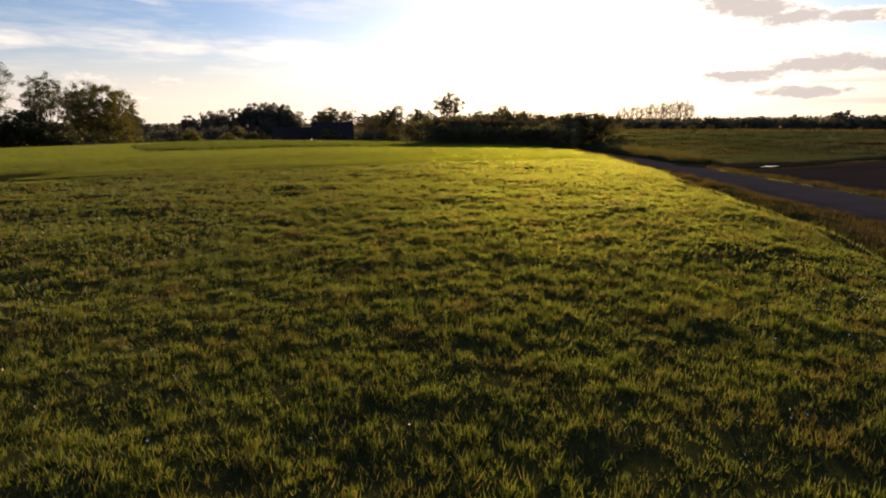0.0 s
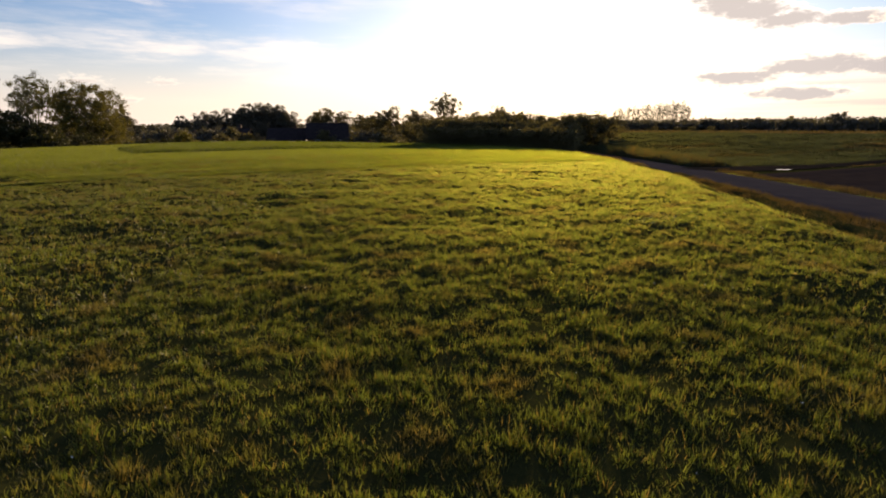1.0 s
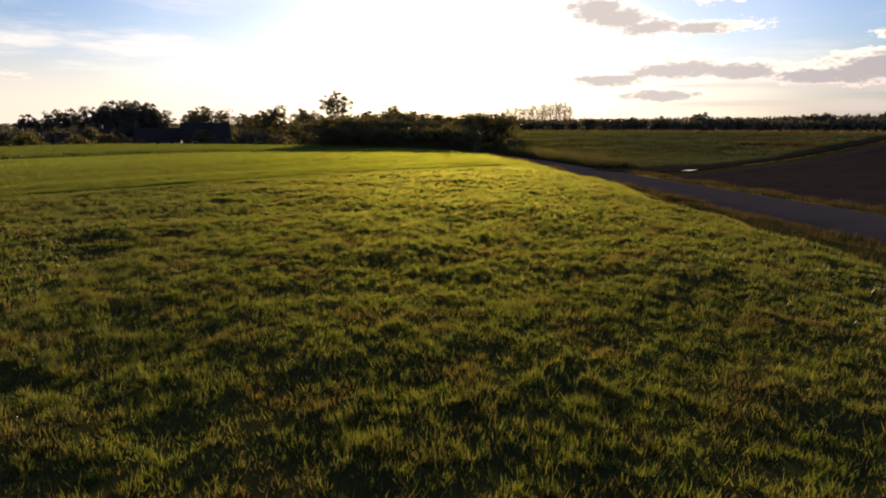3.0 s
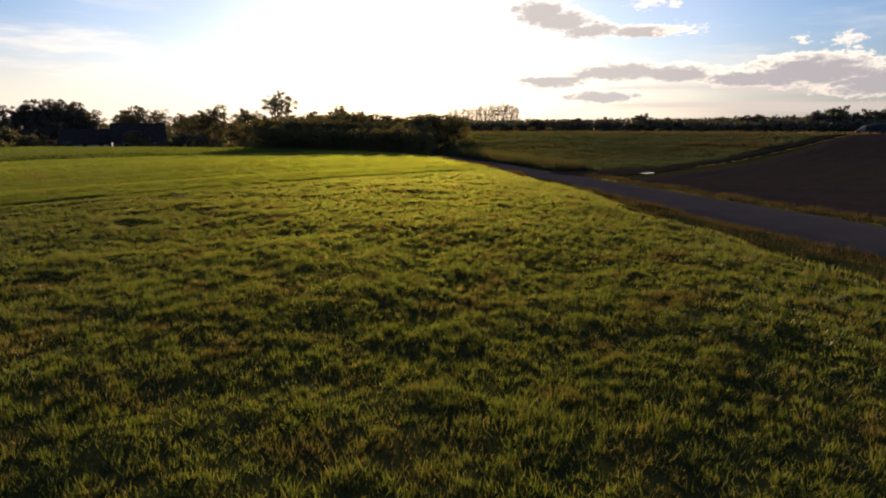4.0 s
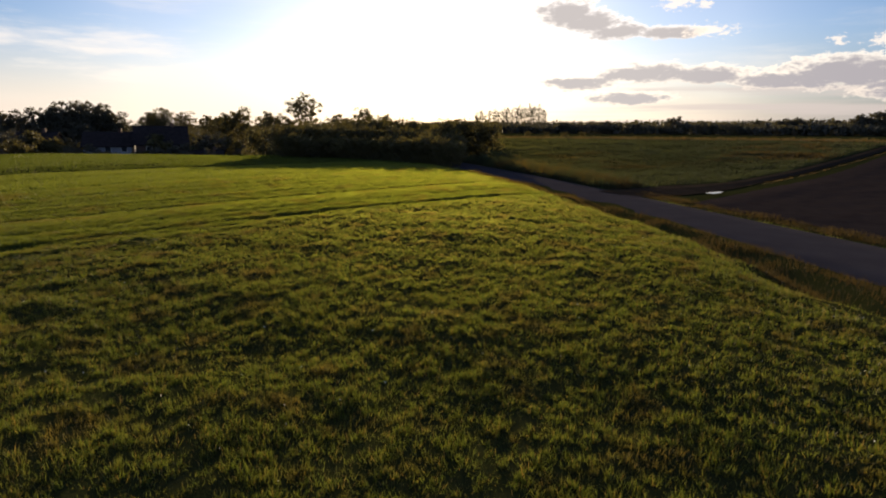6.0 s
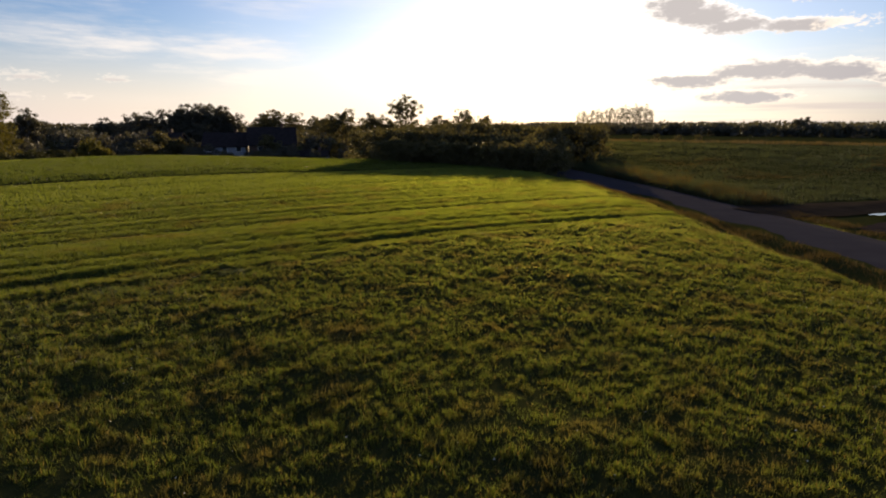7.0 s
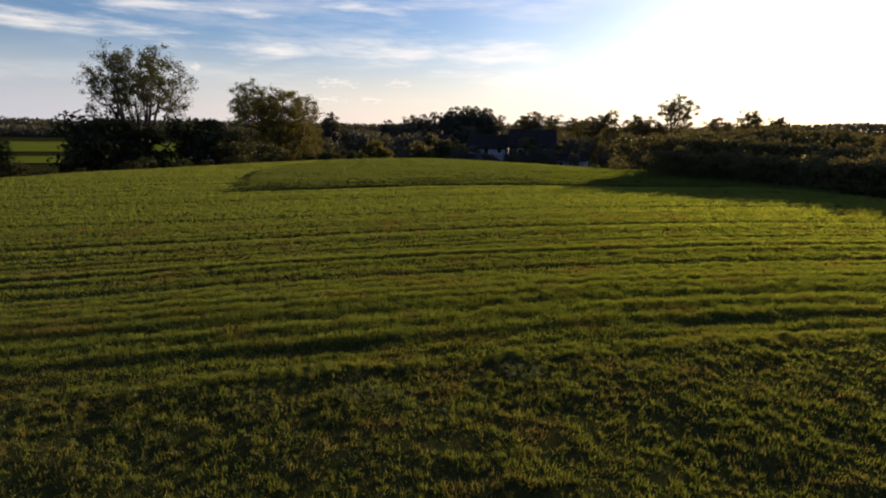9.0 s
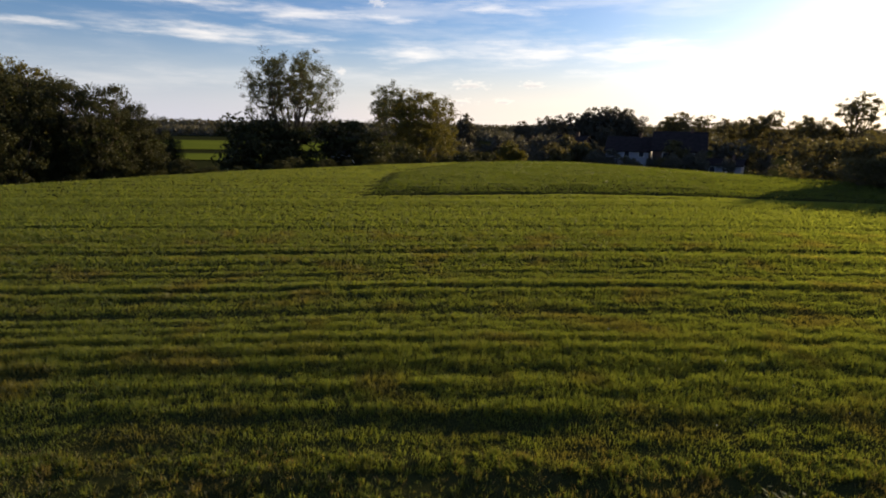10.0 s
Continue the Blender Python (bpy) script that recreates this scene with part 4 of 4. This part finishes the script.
for i, (a, b, n, tall, depth) in enumerate([((-900, 200), (-560, 760), 14000, 13, 25), ((-560, 760), (60, 1000), 14000, 13, 25), ((60, 1000), (420, 700), 10000, 13, 20),
                                            ((-520, 190), (-290, 380), 16000, 7, 12), ((-290, 380), (-90, 380), 12000, 7, 14), ((420, 700), (520, 250), 9000, 12, 14),
                                            ((-90, 330), (30, 330), 9000, 8, 10), ((110, 345), (300, 165), 12000, 6.0, 5)]):
    tagged(new("woods", far_wood(50 + i, a, b, n, tall, depth)), "distant dark band of woodland", "woods", kind="stuff")


# ---- houses of the village ----
def house(x, y, turn, w, d, eaves, ridge, wall, label, windows=3):
    top = new("house")
    top.matrix_world = pose(x, y, ground_z(x, y) - 0.3, 0, 0, turn)
    bm = bmesh.new()
    pts = [(-w / 2, -d / 2, 0), (w / 2, -d / 2, 0), (w / 2, d / 2, 0), (-w / 2, d / 2, 0)]
    lo = [bm.verts.new(p) for p in pts]
    hi = [bm.verts.new((p[0], p[1], eaves)) for p in pts]
    r0, r1 = bm.verts.new((-w / 2, 0, ridge)), bm.verts.new((w / 2, 0, ridge))
    for f in ((lo[0], lo[1], hi[1], hi[0]), (lo[2], lo[3], hi[3], hi[2]), (lo[1], lo[2], hi[2], r1, hi[1]), (lo[3], lo[0], hi[0], r0, hi[3])):
        bm.faces.new(f)
    part("wall", bm_mesh("wall", bm, M_WALLS[wall]), top)
    bm = bmesh.new()
    o, t = 0.4, 0.18
    fall = (ridge - eaves) / (d / 2)
    prof = [(-d / 2 - o, eaves - o * fall), (0, ridge), (d / 2 + o, eaves - o * fall)]
    vs = [[bm.verts.new((sx * (w / 2 + o), py, pz + up)) for up in (0.02, t) for py, pz in prof] for sx in (-1, 1)]
    for i, j in ((0, 1), (1, 2), (3, 4), (4, 5)):
        bm.faces.new((vs[0][i], vs[0][j], vs[1][j], vs[1][i]))
    for i, j in ((0, 3), (2, 5)):
        bm.faces.new((vs[0][i], vs[0][j], vs[1][j], vs[1][i]))
    for s in vs:
        bm.faces.new((s[0], s[1], s[4], s[3]))
        bm.faces.new((s[1], s[2], s[5], s[4]))
    roof = part("roof", bm_mesh("roof", bm, M_ROOF), top)
    part("chimney", box("chimney", (w * 0.2, -0.35, ridge - 0.5), (w * 0.2 + 0.6, 0.35, ridge + 0.9), M_WALLS["brick"], 0.03), roof)
    for i in range(windows):
        cx = -w / 2 + w * (i + 0.5) / windows
        for z0 in ((0.9, 3.5) if eaves > 4.5 else (0.9,)):
            win = part("window", box("window", (cx - 0.6, -d / 2 - 0.05, z0), (cx + 0.6, -d / 2 + 0.02, z0 + 1.3), M_FRAME, 0.02), top)
            part("pane", box("pane", (cx - 0.5, -d / 2 - 0.07, z0 + 0.1), (cx + 0.5, -d / 2 - 0.055, z0 + 1.2), M_GLASS), win)
    part("door", box("door", (-0.45 + w * 0.12, -d / 2 - 0.04, 0.3), (0.45 + w * 0.12, -d / 2 + 0.02, 2.4), M_FRAME, 0.02), top)
    return tagged(top, label, "house", "village houses")


house(-39.5, 151, 8, 9, 8, 4.8, 7.6, "white", "white-rendered village house with a dark tiled roof")
house(-29.0, 150, 12, 10, 9, 5.2, 8.8, "brick", "brick house with its gable towards the field", 2)
house(-53, 149, -5, 9, 7, 4.8, 7.6, "brick", "low brick house among garden trees")
house(-20, 150, 0, 7, 5, 2.5, 3.6, "white", "small white outbuilding with a low roof", 2)
house(-98, 124, 30, 10, 8, 3.2, 7.0, "white", "pale house half hidden by trees")
house(-66, 152, 12, 9, 8, 3.0, 6.6, "brick", "brick village house behind shrubs")


# ---- long tunnel of plastic foil past the ploughed field ----
def foil_tunnel(x, y, turn, length, radius):
    top = new("polytunnel")
    top.matrix_world = pose(x, y, ground_z(x, y) - 0.1, 0, 0, turn)
    seg = 14
    ring = [(radius * math.cos(math.pi * k / seg), radius * 0.92 * math.sin(math.pi * k / seg)) for k in range(seg + 1)]
    n = 60
    pts = []
    for i in range(n + 1):
        along = length * i / n
        close = min(along, length - along) / 3.0
        full = math.sqrt(max(1 - (1 - min(close, 1)) ** 2, 0.12))
        pts += [(along, a * full, b * full + 0.05 * math.sin(i * 2.1) * full) for a, b in ring]
    k = seg + 1
    faces = [(i * k + j, i * k + j + 1, (i + 1) * k + j + 1, (i + 1) * k + j) for i in range(n) for j in range(seg)]
    part("cover", mesh_from("cover", pts, faces, M_FOIL, True), top)
    for s in (0, length):
        bm = bmesh.new()
        bm.faces.new([bm.verts.new((s, a * 0.33, b * 0.33)) for a, b in ring])
        part("end_wall", bm_mesh("end_wall", bm, M_FOIL), top)
    # a pale band round the dome stands in for the bright crescent of reflected light
    bm = bmesh.new()
    lo = [bm.verts.new((0.55, a * 0.64, b * 0.64)) for a, b in ring]
    hi = [bm.verts.new((1.2, a * 0.84, b * 0.84)) for a, b in ring]
    for i in range(seg):
        bm.faces.new((lo[i], lo[i + 1], hi[i + 1], hi[i]))
    part("hoop", bm_mesh("hoop", bm, M_FOIL_END), top, "pale band painted as the highlight on the domed end")
    return tagged(top, "long dark plastic-covered tunnel beyond ploughed earth", "polytunnel")


foil_tunnel(89.5, 78.2, -50, 45, 2.0)


# ---- small pale flower heads in the turf ----
def specks():
    rng = np.random.default_rng(61)
    x, y = scatter(rng, 2.2, -9, 10, 2, 32)
    ok = (outside(x, y) < 0) & (bumps(x, y, 2.5, 62) > 0.5)
    x, y = x[ok], y[ok]
    z = height(x, y) + rng.uniform(0.05, 0.15, len(x))
    n = len(x)
    p = np.stack([x, y, z], -1)
    u, w = rng.normal(0, 1, (n, 3)), rng.normal(0, 1, (n, 3))
    u /= np.linalg.norm(u, axis=1)[:, None]
    w /= np.linalg.norm(w, axis=1)[:, None]
    s = rng.uniform(0.004, 0.011, n)[:, None]
    v = np.stack([p - u * s, p + w * s, p + u * s, p - w * s], 1)
    return mesh_from("flowers", v.reshape(-1, 3), np.arange(4 * n).reshape(-1, 4), M_PETAL)


tagged(new("flowers", specks()), "scattered tiny pale flower heads in the turf", "flowers", kind="stuff")


# ---- broad-leaved weeds in the turf ----
def weed(x, y, seed, spread, leaves):
    rng = np.random.default_rng(seed)
    a, r = rng.uniform(0, math.tau, leaves), np.sqrt(rng.random(leaves)) * spread
    px, py = x + np.cos(a) * r * 1.5, y + np.sin(a) * r
    pz = height(px, py) + rng.uniform(0.03, 0.16, leaves)
    p = np.stack([px, py, pz], -1)
    b = rng.uniform(0, math.tau, leaves)
    u = np.stack([np.cos(b), np.sin(b), rng.uniform(-0.2, 0.9, leaves)], -1)
    u /= np.linalg.norm(u, axis=1)[:, None]
    w = np.cross(u, [0, 0, 1.0])
    s = rng.uniform(0.02, 0.05, leaves)[:, None]
    v = np.stack([p - u * s, p + w * s * 0.4, p + u * s, p - w * s * 0.4], 1)
    ob = new("weed", mesh_from("weed", v.reshape(-1, 3), np.arange(4 * leaves).reshape(-1, 4), M_WEED))
    return tagged(ob, "patch of low broad-leaved weeds catching the light", "weeds", kind="stuff")


for i, (x, y, spread, leaves) in enumerate([(3.96, 13.25, 0.45, 110), (-5.1, 26.4, 0.3, 120), (-3.25, 28.0, 0.25, 70), (-4.2, 26.3, 0.25, 50), (-3.3, 27.9, 0.2, 40), (2.7, 31.9, 0.2, 40)]):
    weed(x, y, 70 + i, spread, leaves)
